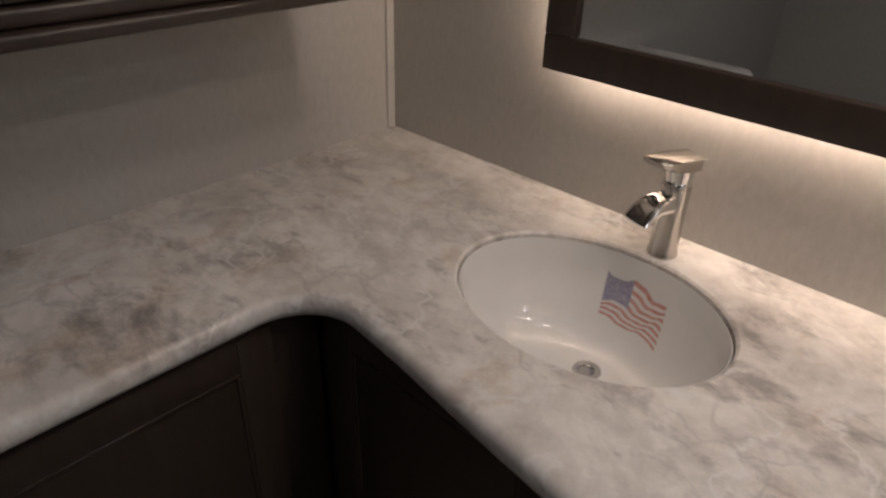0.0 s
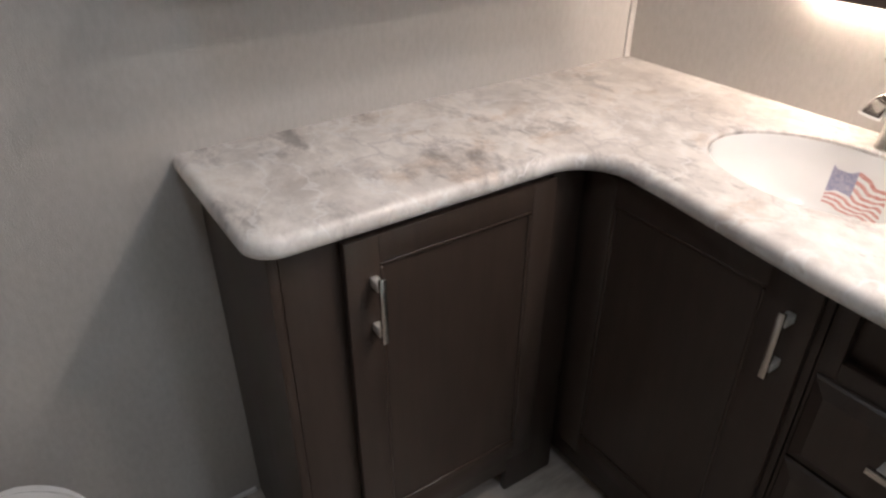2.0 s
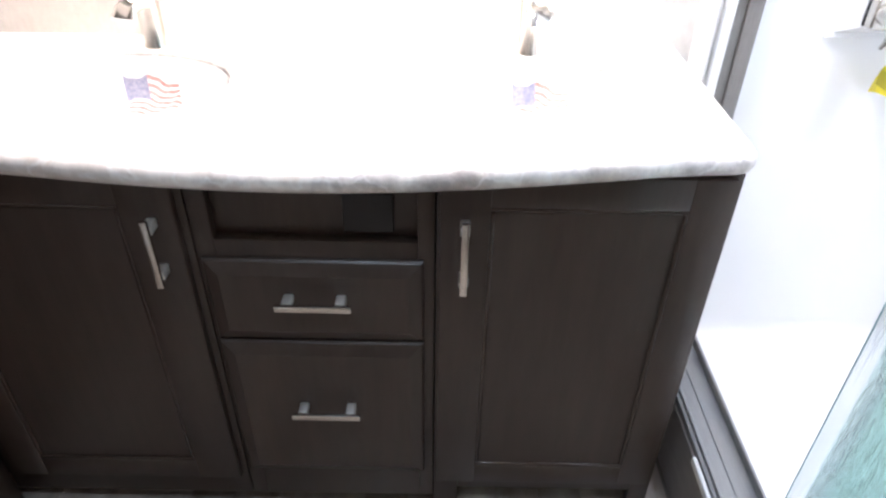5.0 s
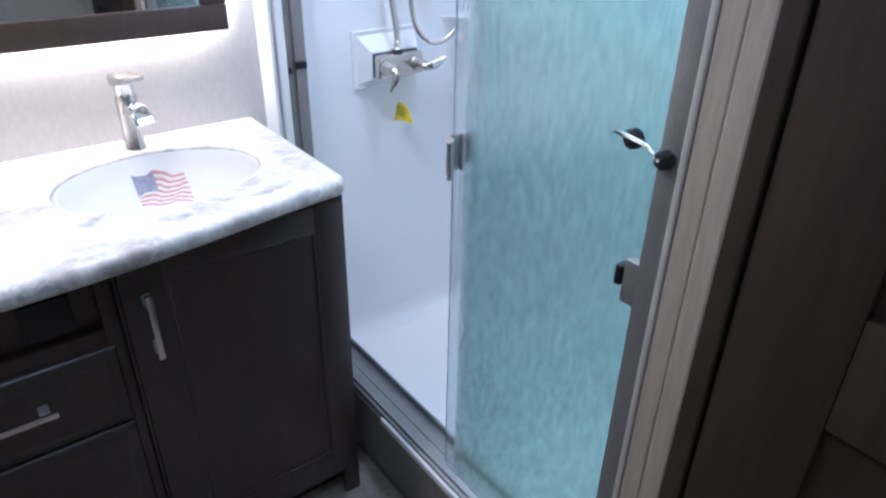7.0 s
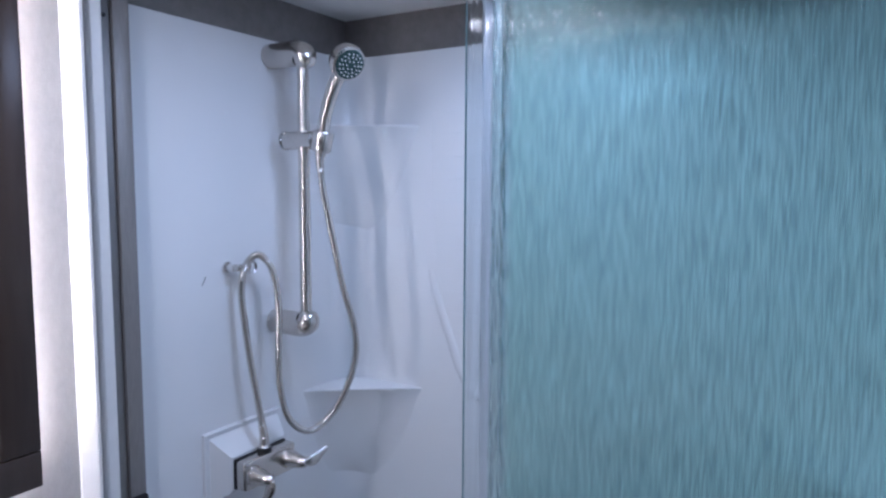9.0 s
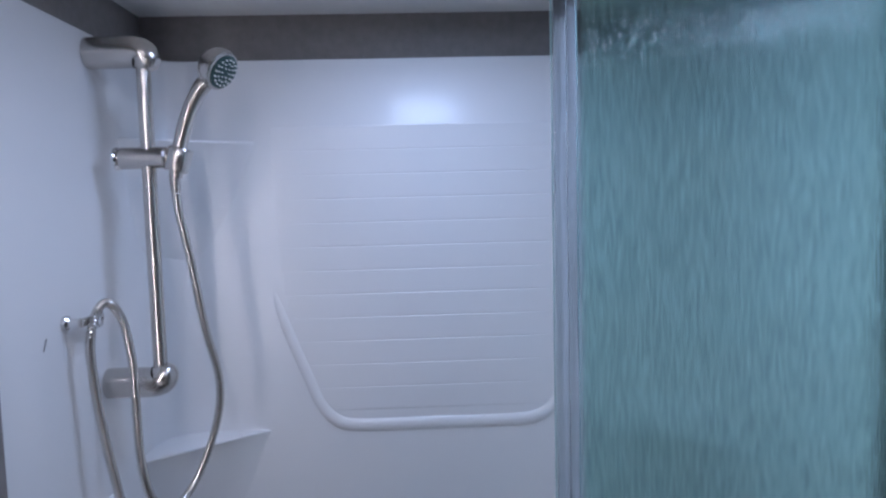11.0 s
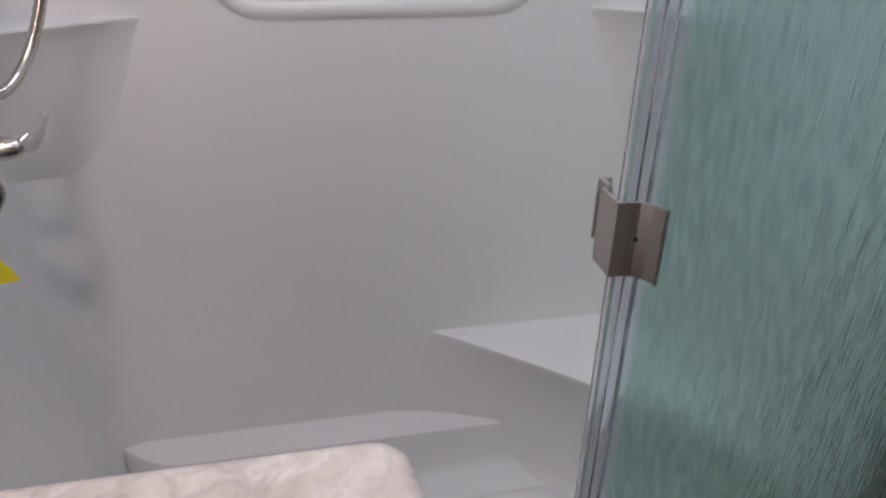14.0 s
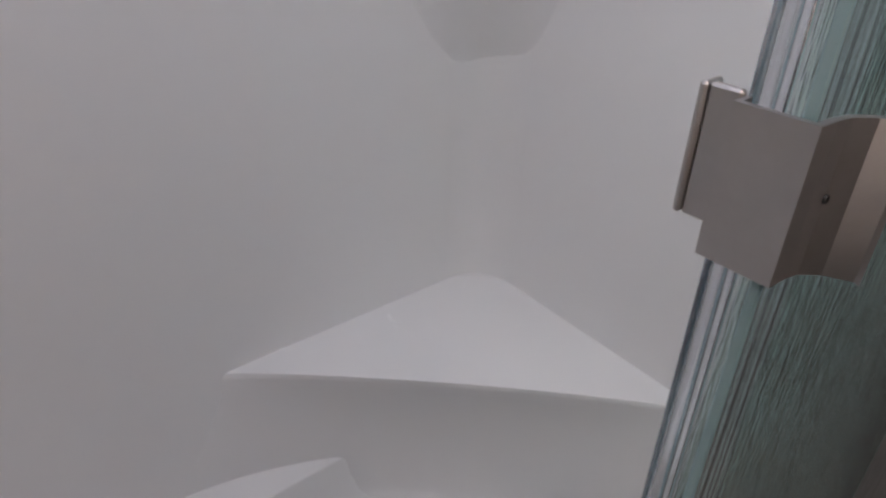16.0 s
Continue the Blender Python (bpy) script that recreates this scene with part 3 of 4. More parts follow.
def faucet(x, y, turn):
    ob = thing("faucet", "brushed nickel single-lever faucet on the marbled counter", "faucet", (x, y, TOP), group="vanity faucets")
    part("base", lathe([(0.0225, TOP), (0.0235, TOP + 0.002), (0.0230, TOP + 0.005), (0.0215, TOP + 0.008), (0.0205, TOP + 0.06), (0.0215, TOP + 0.088), (0.0220, TOP + 0.110), (0.0210, TOP + 0.118)], 28, m=Matrix.Translation((x, y, 0))), NICKEL, ob, "round brushed nickel body")
    rings = []
    for t, dy, dz, w, h in ((0.0, 0.004, 0.088, 0.017, 0.020), (0.3, -0.020, 0.093, 0.0195, 0.018), (0.6, -0.040, 0.091, 0.0215, 0.015), (0.85, -0.059, 0.082, 0.0235, 0.0085), (1.0, -0.071, 0.070, 0.0245, 0.0035)):
        ring = []
        for k in range(20):
            q = 2 * math.pi * k / 20
            c, d = math.cos(q), math.sin(q)
            sink_in = 0.55 * h * max(0.0, d) * (1 - abs(c)) * min(1.0, 2.2 * t)
            ring.append((x + w * math.copysign(abs(c) ** 0.6, c), y + dy - 0.35 * h * d * t, TOP + dz + h * math.copysign(abs(d) ** 0.75, d) - sink_in))
        rings.append(ring)
    part("spout", rings_mesh(rings), CHROME, ob, "polished broad open spout")
    part("collar", lathe([(0.0190, TOP + 0.1170), (0.0205, TOP + 0.1185), (0.0205, TOP + 0.121), (0.0185, TOP + 0.124), (0.0205, TOP + 0.134), (0.0215, TOP + 0.1465), (0.012, TOP + 0.148)], 28, m=Matrix.Translation((x, y, 0))), CHROME, ob)
    rings = []
    for dy, w, z0, z1 in ((0.0245, 0.0150, 0.142, 0.1595), (0.0215, 0.0195, 0.140, 0.1625), (0.0, 0.0215, 0.141, 0.1640), (-0.028, 0.0225, 0.148, 0.1655), (-0.052, 0.0225, 0.156, 0.1655), (-0.0565, 0.0200, 0.158, 0.1640)):
        rings.append([(x - w, y + dy, TOP + z0 + 0.002), (x - w + 0.003, y + dy, TOP + z0), (x + w - 0.003, y + dy, TOP + z0), (x + w, y + dy, TOP + z0 + 0.002),
                      (x + w, y + dy, TOP + z1 - 0.002), (x + w - 0.003, y + dy, TOP + z1), (x - w + 0.003, y + dy, TOP + z1), (x - w, y + dy, TOP + z1 - 0.002)])
    part("lever", rings_mesh(rings), NICKEL, ob, "wedge-shaped flat paddle lever")
    ob.rotation_euler = (0, 0, radians(turn))
    return ob


for (cx, cy), shift in zip(SINKS, (0.006, 0.026)):
    sink(cx, cy, shift)
for fx, turn in ((0.686, -18), (1.403, 14)):
    faucet(fx, -0.066, turn)

# ---- mirror with back light ----
MX0, MX1, MZ0, MZ1, FW = 0.411, 1.657, 1.124, 1.955, 0.056
mirror = thing("wall_mirror", "wide mirror in a dark espresso frame, lit from behind", "mirror", (1.03, 0, 1.12))


def frame_bar(bm, x0, x1, z0, z1):
    add_box(bm, x0, x1, -0.046, -0.026, z0, z1, 0.004)


for name, x0, x1, z0, z1 in (("rail", MX0, MX1, MZ0, MZ0 + FW), ("rail", MX0, MX1, MZ1 - FW, MZ1), ("stile", MX0, MX0 + FW, MZ0 + FW, MZ1 - FW), ("stile", MX1 - FW, MX1, MZ0 + FW, MZ1 - FW)):
    bm = bmesh.new()
    frame_bar(bm, x0, x1, z0, z1)
    part(name, bm, ESPRESSO, mirror, "dark wood frame bar")
part("glass", box(MX0 + FW - 0.003, MX1 - FW + 0.003, -0.036, -0.030, MZ0 + FW - 0.003, MZ1 - FW + 0.003), MIRROR, mirror, "clear mirror glass", smooth=False)
part("backing", box(MX0 + 0.03, MX1 - 0.03, -0.026, -0.001, MZ0 + 0.03, MZ1 - 0.03), TRIM, mirror, smooth=False)
for x0, x1, z0, z1 in ((MX0 + 0.03, MX1 - 0.03, MZ0 + 0.022, MZ0 + 0.030), (MX0 + 0.03, MX1 - 0.03, MZ1 - 0.030, MZ1 - 0.022), (MX0 + 0.022, MX0 + 0.030, MZ0 + 0.03, MZ1 - 0.03), (MX1 - 0.030, MX1 - 0.022, MZ0 + 0.03, MZ1 - 0.03)):
    part("led_strip", box(x0, x1, -0.024, -0.014, z0, z1), LEDMAT, mirror, "glowing warm white strip", smooth=False)

# ---- upper cabinet on the left wall ----
upper = thing("wall_cabinet", "dark espresso wall cabinet with moulded bottom edge, hung over the counter", "cabinet", (0.12, -0.68, 1.25))
part("body", box(0.002, 0.228, -1.085, -0.27, 1.262, 1.96, 0.002), ESPRESSO, upper)
bm = bmesh.new()
add_box(bm, 0.002, 0.257, -1.105, -0.25, 1.237, 1.256, 0.006, 3)
add_box(bm, 0.002, 0.246, -1.097, -0.258, 1.256, 1.280, 0.008, 3)
part("bottom_moulding", bm, ESPRESSO, upper, "rounded dark bottom moulding")
for u0, u1 in ((-1.08, -0.69), (-0.682, -0.275)):
    shaker_door(upper, "x", 0.228, u0, u1, 1.283, 1.95, (0.055, 0.055))

# ---- toilet ----
toilet = thing("toilet", "white toilet with closed lid against the wall", "toilet", (0.33, -1.61, 0))


def oval(cx, cy, a, b, z, n=40, back=0.08):
    pts = []
    for i in range(n):
        t = 2 * math.pi * i / n
        x = a * math.cos(t)
        pts.append((max(cx + (x if x > 0 else x * 0.8), back), cy + b * math.sin(t) * (1 - 0.06 * math.cos(t)), z))
    return pts


TX, TY = 0.34, -1.612
part("pedestal", rings_mesh([oval(TX - 0.05, TY, a, b, z) for a, b, z in ((0.20, 0.13, 0), (0.21, 0.135, 0.02), (0.17, 0.105, 0.10), (0.18, 0.115, 0.22), (0.25, 0.165, 0.32), (0.27, 0.180, 0.365), (0.272, 0.182, 0.385))]), PORCELAIN, toilet)
part("seat", rings_mesh([oval(TX, TY, a, b, z) for a, b, z in ((0.262, 0.182, 0.386), (0.268, 0.187, 0.390), (0.268, 0.187, 0.400), (0.262, 0.182, 0.404))]), PORCELAIN, toilet)
part("lid", rings_mesh([oval(TX, TY, a, b, z) for a, b, z in ((0.262, 0.183, 0.405), (0.272, 0.191, 0.409), (0.272, 0.191, 0.418), (0.262, 0.181, 0.426), (0.20, 0.13, 0.429), (0.05, 0.03, 0.430))]), PORCELAIN, toilet, "smooth rounded white lid")

# ---- shower ----
SX0, SX1, SY0, SY1, PAN, RIM = 1.872, 2.505, 0.053, -1.165, 0.08, 1.90


def shower_plan(d, r=0.085):
    """The surround's line in plan, d inside the walls: along the valve wall, the back wall and the far wall."""
    pts = [(SX0, SY0 - d), (2.0, SY0 - d), (2.2, SY0 - d)]
    pts += arc(SX1 - r, SY0 - r, r - d, 90, 0, 8)
    pts += [(SX1 - d, y) for y in (-0.2, -0.5, -0.8)]
    pts += arc(SX1 - r, SY1 + r, r - d, 0, -90, 8)
    pts += [(2.2, SY1 + d), (2.0, SY1 + d), (SX0, SY1 + d)]
    return pts


surround = thing("shower_surround", "glossy white moulded acrylic shower surround with shelves and seat", "shower", (2.19, -0.54, 0.08))
profile = [(0.075, PAN), (0.040, PAN + 0.004), (0.018, PAN + 0.014), (0.006, PAN + 0.032), (0.0, PAN + 0.06), (0.0, 0.6), (0.0, 1.2), (0.0, RIM - 0.006), (-0.002, RIM - 0.001), (-0.006, RIM), (-0.0185, RIM), (-0.0185, PAN - 0.03)]
rings = [[(x, y, z) for x, y in shower_plan(d)] for d, z in profile]
part("wall_shell", rings_mesh(rings, closed=False), ACRYLIC, surround, "white acrylic wall shell")
bm = bmesh.new()
base = [bm.verts.new((x, y, PAN)) for x, y in shower_plan(0.073)]
bm.faces.new(base)
ext = bmesh.ops.extrude_face_region(bm, geom=bm.faces[:])
bmesh.ops.translate(bm, vec=(0, 0, -0.05), verts=[v for v in ext["geom"] if isinstance(v, bmesh.types.BMVert)])
bmesh.ops.recalc_face_normals(bm, faces=bm.faces)
part("pan_floor", bm, PAN_GLOSS, surround, "white acrylic shower pan", smooth=False)
part("drain", lathe([(0.0, 0.0), (0.046, 0.0), (0.048, 0.002), (0.044, 0.004), (0.0, 0.003)], 28, m=Matrix.Translation((2.19, -0.55, PAN + 0.0005))), CHROME, surround, "round chrome drain")


def corner_curve(sy, sign, ax, ay, p, n=24):
    """A curve round a corner in plan, running out along both walls; p under 1: hollow, and tangent to the walls."""
    pts = [(SX1 + 0.004, sy + sign * 0.004), (SX1 + 0.004, sy - sign * ay)]
    for i in range(1, n):
        q = math.pi / 2 * i / n
        c, d = math.cos(q) ** (2 / p), math.sin(q) ** (2 / p)
        pts.append((SX1 - ax * d + 0.0012, sy - sign * (ay * c - 0.0012)))
    pts.append((SX1 - ax, sy + sign * 0.004))
    return pts


def corner_shelf(sy, sign, z, ax, ay, drop):
    """A moulded corner shelf that runs out into the walls below: ax along the end wall, ay along the back wall."""
    rings = []
    for f, t, p in ((0.975, -0.002, 0.92), (0.997, 0.0, 0.92), (1.0, 0.010, 0.92), (0.985, 0.028, 0.9), (0.95, 0.09, 0.82), (0.91, 0.2, 0.74), (0.85, 0.36, 0.66), (0.76, 0.54, 0.6), (0.62, 0.72, 0.56), (0.42, 0.87, 0.54), (0.15, 1.0, 0.54)):
        rings.append([(x, y, z - drop * t) for x, y in corner_curve(sy, sign, ax * f, ay * f, p)])
    return rings_mesh(rings)


part("corner_shelf", corner_shelf(SY0, 1, 1.076, 0.180, 0.235, 0.30), ACRYLIC, surround)
part("corner_shelf", corner_shelf(SY0, 1, 1.724, 0.170, 0.225, 0.30), ACRYLIC, surround)
part("corner_shelf", corner_shelf(SY1, -1, 1.076, 0.180, 0.235, 0.30), ACRYLIC, surround)
part("corner_shelf", corner_shelf(SY1, -1, 1.724, 0.170, 0.225, 0.30), ACRYLIC, surround)


def seat_mesh():
    """The moulded corner seat; its front sweeps hollow into both walls."""
    rings = []
    for a, z, p in ((0.510, 0.413, 0.94), (0.519, 0.412, 0.93), (0.524, 0.408, 0.92), (0.526, 0.400, 0.91), (0.530, 0.380, 0.87), (0.545, 0.345, 0.80), (0.575, 0.300, 0.72), (0.615, 0.25, 0.66), (0.644, 0.20, 0.62), (0.650, 0.15, 0.62), (0.655, 0.12, 0.62), (0.675, 0.098, 0.62), (0.72, 0.0812, 0.62)):
        rings.append([(x, y, z) for x, y in corner_curve(SY1, -1, 0.94 * a, a, p, 32)])
    return rings_mesh(rings)


part("corner_seat", seat_mesh(), ACRYLIC, surround, "white moulded corner seat")


def ledge_mesh():
    """The low step along the back wall, running in under the seat."""
    rings = []
    for d, z in ((-0.004, 0.203), (0.074, 0.203), (0.080, 0.2005), (0.083, 0.194), (0.087, 0.16), (0.096, 0.12), (0.12, 0.095), (0.17, 0.0812)):
        ring = []
        for i in range(33):
            u = i / 32
            y = 0.015 - 0.90 * u
            w = min(1.0, 0.25 + 0.75 * math.sin(min(1.0, u * 7) * math.pi / 2)) if d > 0 else 1
            ring.append((SX1 - d * w, y, z))
        rings.append(ring)
    return rings_mesh(rings, closed=False)


part("ledge", ledge_mesh(), ACRYLIC, surround, "low moulded ledge along the back wall")

rib = smooth_path([(SX1 + 0.0245, -0.150, 1.80), (SX1 + 0.0245, -0.155, 1.60), (SX1 + 0.0245, -0.178, 1.47), (SX1 + 0.018, -0.215, 1.33), (SX1 + 0.0165, -0.268, 1.19), (SX1 + 0.0165, -0.293, 1.130), (SX1 + 0.0145, -0.335, 1.088), (SX1 + 0.0145, -0.40, 1.080), (SX1 + 0.0145, -0.53, 1.080),
                   (SX1 + 0.0145, -0.70, 1.080), (SX1 + 0.0145, -0.782, 1.086), (SX1 + 0.0165, -0.826, 1.120), (SX1 + 0.0165, -0.856, 1.190), (SX1 + 0.018, -0.900, 1.33), (SX1 + 0.0245, -0.915, 1.47), (SX1 + 0.0245, -0.94, 1.60), (SX1 + 0.0245, -0.945, 1.80)], 6)
part("moulded_rib", tube(rib, 0.021, 20), ACRYLIC, surround, "raised moulded outline on the back wall")


def board(z):
    """One course of the back wall, its ends running out into the wall."""
    g = max(0.0, (1.60 - z))
    inset = 0.055 + 0.20 * g * g + 0.03 * g
    rings = []
    for out, dy, dz in ((0.004, 0.0, 0.0002), (-0.0002, 0.0, 0.0004), (-0.0011, 0.10, 0.0018)):
        y0, y1, z0, z1 = -0.945 + inset + dy, -0.150 - inset - dy, z + dz, z + 0.0533 - dz
        rings.append([(SX1 + out, y0, z0), (SX1 + out, y1, z0), (SX1 + out, y1, z1), (SX1 + out, y0, z1)])
    return rings_mesh(rings)


for k in range(12):
    part("course", board(1.1157 + 0.0533 * k), ACRYLIC, surround, smooth=False)

# curb, track and frame of the sliding door
structure("shower_curb", box(1.772, 1.872, -1.168, 0.09, 0.0, 0.188, 0.002), RISER, "taupe vinyl-clad riser below the shower door", "curb")
structure("curb_trim", box(1.764, 1.774, -1.132, -0.46, 0.183, 0.203, 0.003), TRIM, "thin pale strip along the curb edge", "trim")
enclosure = thing("shower_door_frame", "satin grey aluminium frame of a sliding shower door", "shower door", (1.83, -0.55, 0.19))
bm = bmesh.new()
add_box(bm, 1.776, 1.872, -1.132, 0.031, 0.189, 0.206, 0.002)
add_box(bm, 1.784, 1.790, -1.132, 0.031, 0.204, 0.216, 0.001)
add_box(bm, 1.820, 1.824, -1.132, 0.031, 0.204, 0.2085, 0.001)
add_box(bm, 1.862, 1.868, -1.132, 0.031, 0.204, 0.226, 0.001)
part("bottom_track", bm, TRACK, enclosure, "grooved aluminium sill track")
part("header_track", box(1.784, 1.868, -1.132, 0.035, 1.950, 1.999, 0.003), ALU, enclosure)
bm = bmesh.new()
add_box(bm, 1.8125, 1.872, 0.026, 0.100, 0.189, 1.999, 0.003)
add_box(bm, 1.8400, 1.872, 0.018, 0.0262, 0.228, 1.95, 0.003)
part("jamb", bm, ALU, enclosure, "grey aluminium wall jamb")
bm = bmesh.new()
add_box(bm, 1.774, 1.872, -1.168, -1.132, 0.189, 1.999, 0.003)
part("jamb", bm, ALU, enclosure)
part("screw", lathe([(0.0, 0), (0.0042, 0), (0.0036, 0.0016), (0.0, 0.002)], 12, m=along((1.829, 0.0262, 1.862), (1.829, -0.1, 1.862))), BLACK, enclosure, "small dark screw head")
part("bumper", box(1.838, 1.868, 0.006, 0.0182, 0.996, 1.014, 0.003), BLACK, enclosure, "black rubber bumper")
part("bumper", box(1.8135, 1.830, 0.012, 0.0262, 0.986, 1.000, 0.003), BLACK, enclosure)


def glass_panel(name, x, y0, y1, label, clear, glass):
    ob = thing(name, label, "shower door", (x, (y0 + y1) / 2, 0.21), group="sliding glass panels")
    bm = box(x - 0.003, x + 0.003, y0, y1, 0.2065, 1.952, 0.001, 1)
    bm.normal_update()
    bmesh.ops.bisect_plane(bm, geom=bm.verts[:] + bm.edges[:] + bm.faces[:], plane_co=(x, y1 - clear, 1), plane_no=(0, 1, 0))
    for f in bm.faces:
        f.material_index = 1 if abs(f.normal.y) > 0.5 else 2 if f.calc_center_median().y > y1 - clear else 0
    p = part("pane", bm, [glass, EDGE, GLASS_SMOOTH], ob, "rippled teal glass", smooth=False)
    p.visible_shadow = False
    return ob


outer = glass_panel("glass_door", 1.808, -1.132, -0.684, "sliding door panel of rippled teal obscure glass, pushed open", 0.034, GLASS)
inner = glass_panel("glass_door", 1.836, -1.132, -0.7205, "inner sliding panel of rippled teal obscure glass", 0.008, GLASS_INNER)
bm = bmesh.new()
add_box(bm, 1.8325, 1.8395, -0.7200, -0.7080, 0.2065, 1.952, 0.0015, 2)
add_box(bm, 1.8335, 1.8385, -0.7078, -0.6925, 0.2065, 1.952, 0.0020, 3)
part("edge_seal", bm, SEAL, inner, "clear vinyl edge seal").visible_shadow = False


def finger_pull(parent, y, z0, z1):
    """A folded channel gripping the glass edge, with a flared lip outside and a flat plate inside."""
    sections = [(1.8340, -0.004), (1.8340, 0.006), (1.7985, 0.006), (1.7980, -0.006), (1.7965, -0.014), (1.790, -0.022), (1.779, -0.028), (1.776, -0.026)]
    back = [(1.7795, -0.0315), (1.7925, -0.0245), (1.7995, -0.0155), (1.8015, -0.006), (1.8020, 0.003), (1.8315, 0.003), (1.8315, -0.004)]
    loop = sections + back
    rings = [[(x, y + dy, z) for x, dy in loop] for z in (z0, z0 + 0.001, z1 - 0.001, z1)]
    bm = rings_mesh(rings)
    return part("finger_pull", bm, CLIP, parent, "satin grey flared finger pull on the glass edge", smooth=False)


finger_pull(outer, -0.680, 0.956, 1.027)
bm = bmesh.new()
add_box(bm, 1.8342, 1.8490, -0.6850, -0.6800, 0.968, 1.0295, 0.0012, 1)
add_box(bm, 1.8492, 1.8530, -0.6920, -0.6785, 0.968, 1.0295, 0.0012, 1)
part("catch_plate", bm, CLIP, outer, "satin grey catch plate behind the pull")
part("screw", lathe([(0.0, 0), (0.0022, 0), (0.0018, 0.0012), (0.0, 0.0014)], 10, m=along((1.7962, -0.6935, 0.993), (1.75, -0.6935, 0.993))), BLACK, outer)
part("side_bracket", box(1.788, 1.8045, -1.1315, -1.100, 0.905, 0.975, 0.003), ALU, outer, "grey bracket at the panel edge")
part("bracket_pad", box(1.784, 1.8045, -1.0995, -1.088, 0.930, 0.962, 0.003), BLACK, outer)

latch = thing("door_latch", "chrome hook latch with two black knobs on the glass", "latch", (1.79, -1.10, 1.155))
for ky, kx, kr in ((-1.076, 1.8045, 0.0150), (-1.147, 1.7735, 0.0135)):
    part("knob", lathe([(kr * 0.5, 0), (kr * 0.9, 0.002), (kr, 0.008), (kr * 0.9, 0.014), (kr * 0.5, 0.017)], 8, m=along((kx, ky, 1.141), (1.60, ky, 1.141))), BLACK, latch, "faceted black knob")
part("hook_bar", tube(smooth_path([(1.784, -1.054, 1.149), (1.785, -1.076, 1.146), (1.778, -1.108, 1.146), (1.764, -1.133, 1.142), (1.7575, -1.147, 1.141)], 6), 0.0035, 10), CHROME, latch, "thin bent chrome bar")

# ---- shower fittings ----
bar = thing("shower_slide_bar", "brushed nickel slide bar with rounded brackets on the white wall", "slide bar", (2.238, 0.053, 1.27))
BX, BY = 2.238, -0.043
part("rail", rod((BX, BY, 1.285), (BX, BY, 1.845), 0.0125, sides=24), NICKEL, bar, "round nickel rail")
for z, s in ((1.268, 1), (1.862, -1)):
    path = smooth_path([(BX, SY0 - 0.001, z), (BX, 0.01, z), (BX, BY + 0.012, z), (BX, BY - 0.004, z + 0.010 * s), (BX, BY, z + 0.03 * s)], 6)
    radii = [0.0275] * (len(path) - 7) + [0.0265, 0.026, 0.025, 0.0235, 0.021, 0.018, 0.015]
    rings = []
    for i, p in enumerate(path):
        d = (path[min(i + 1, len(path) - 1)] - path[max(i - 1, 0)]).normalized()
        side = Vector((1, 0, 0))
        up = side.cross(d).normalized()
        rings.append([p + radii[i] * (math.cos(q) * side + math.sin(q) * up) for q in (2 * math.pi * k / 24 for k in range(24))])
    part("bracket", rings_mesh(rings), NICKEL, bar, "rounded nickel wall bracket")
slider = part("slider", rod((BX, 0.009, 1.676), (BX, -0.079, 1.676), 0.0195, sides=24, soft=0.25), NICKEL, bar, "sliding clamp")
part("clamp_knob", rod((BX, 0.017, 1.676), (BX, 0.008, 1.676), 0.0205, sides=24, soft=0.3), CHROME, slider)
part("cradle", lathe([(0.020, -0.022), (0.0225, -0.018), (0.0225, 0.018), (0.020, 0.022)], 24, m=Matrix.Translation((BX, -0.095, 1.672)) @ pose(0, 0, 0, 16, 0, 0)), NICKEL, slider, "ring cradle for the hand shower")

wand = thing("hand_shower", "nickel hand shower with dark green face on the slide bar", "hand shower", (BX, -0.095, 1.645))
grip = smooth_path([(BX, -0.089, 1.640), (BX - 0.002, -0.099, 1.690), (BX - 0.006, -0.117, 1.745), (BX - 0.010, -0.142, 1.792), (BX - 0.013, -0.167, 1.816)], 6)
rings = []
for i, p in enumerate(grip):
    d = (grip[min(i + 1, len(grip) - 1)] - grip[max(i - 1, 0)]).normalized()
    side = Vector((1, 0, 0))
    up = side.cross(d).normalized()
    r = 0.0115 + 0.004 * i / len(grip)
    rings.append([p + r * (math.cos(q) * side + math.sin(q) * up) for q in (2 * math.pi * k / 20 for k in range(20))])
part("grip", rings_mesh(rings), NICKEL, wand, "curved nickel grip")
hm = along((2.224, -0.167, 1.836), (2.202, -0.222, 1.800))
part("head", lathe([(0.012, -0.012), (0.026, -0.006), (0.035, 0.004), (0.038, 0.018), (0.036, 0.026), (0.031, 0.029)], 32, m=hm), NICKEL, wand, "round nickel spray head")
face = part("spray_face", lathe([(0.0, 0.0295), (0.031, 0.0295), (0.030, 0.0315), (0.018, 0.0335), (0.0, 0.034)], 32, m=hm), GREEN, wand, "dark green spray face")
for ring_r, count in ((0.009, 6), (0.017, 12), (0.024, 16)):
    for k in range(count):
        q = 2 * math.pi * k / count
        part("nozzle", lathe([(0.0016, 0.031), (0.0013, 0.0355)], 6, m=hm @ Matrix.Translation((ring_r * math.cos(q), ring_r * math.sin(q), 0))), TRIM, face)

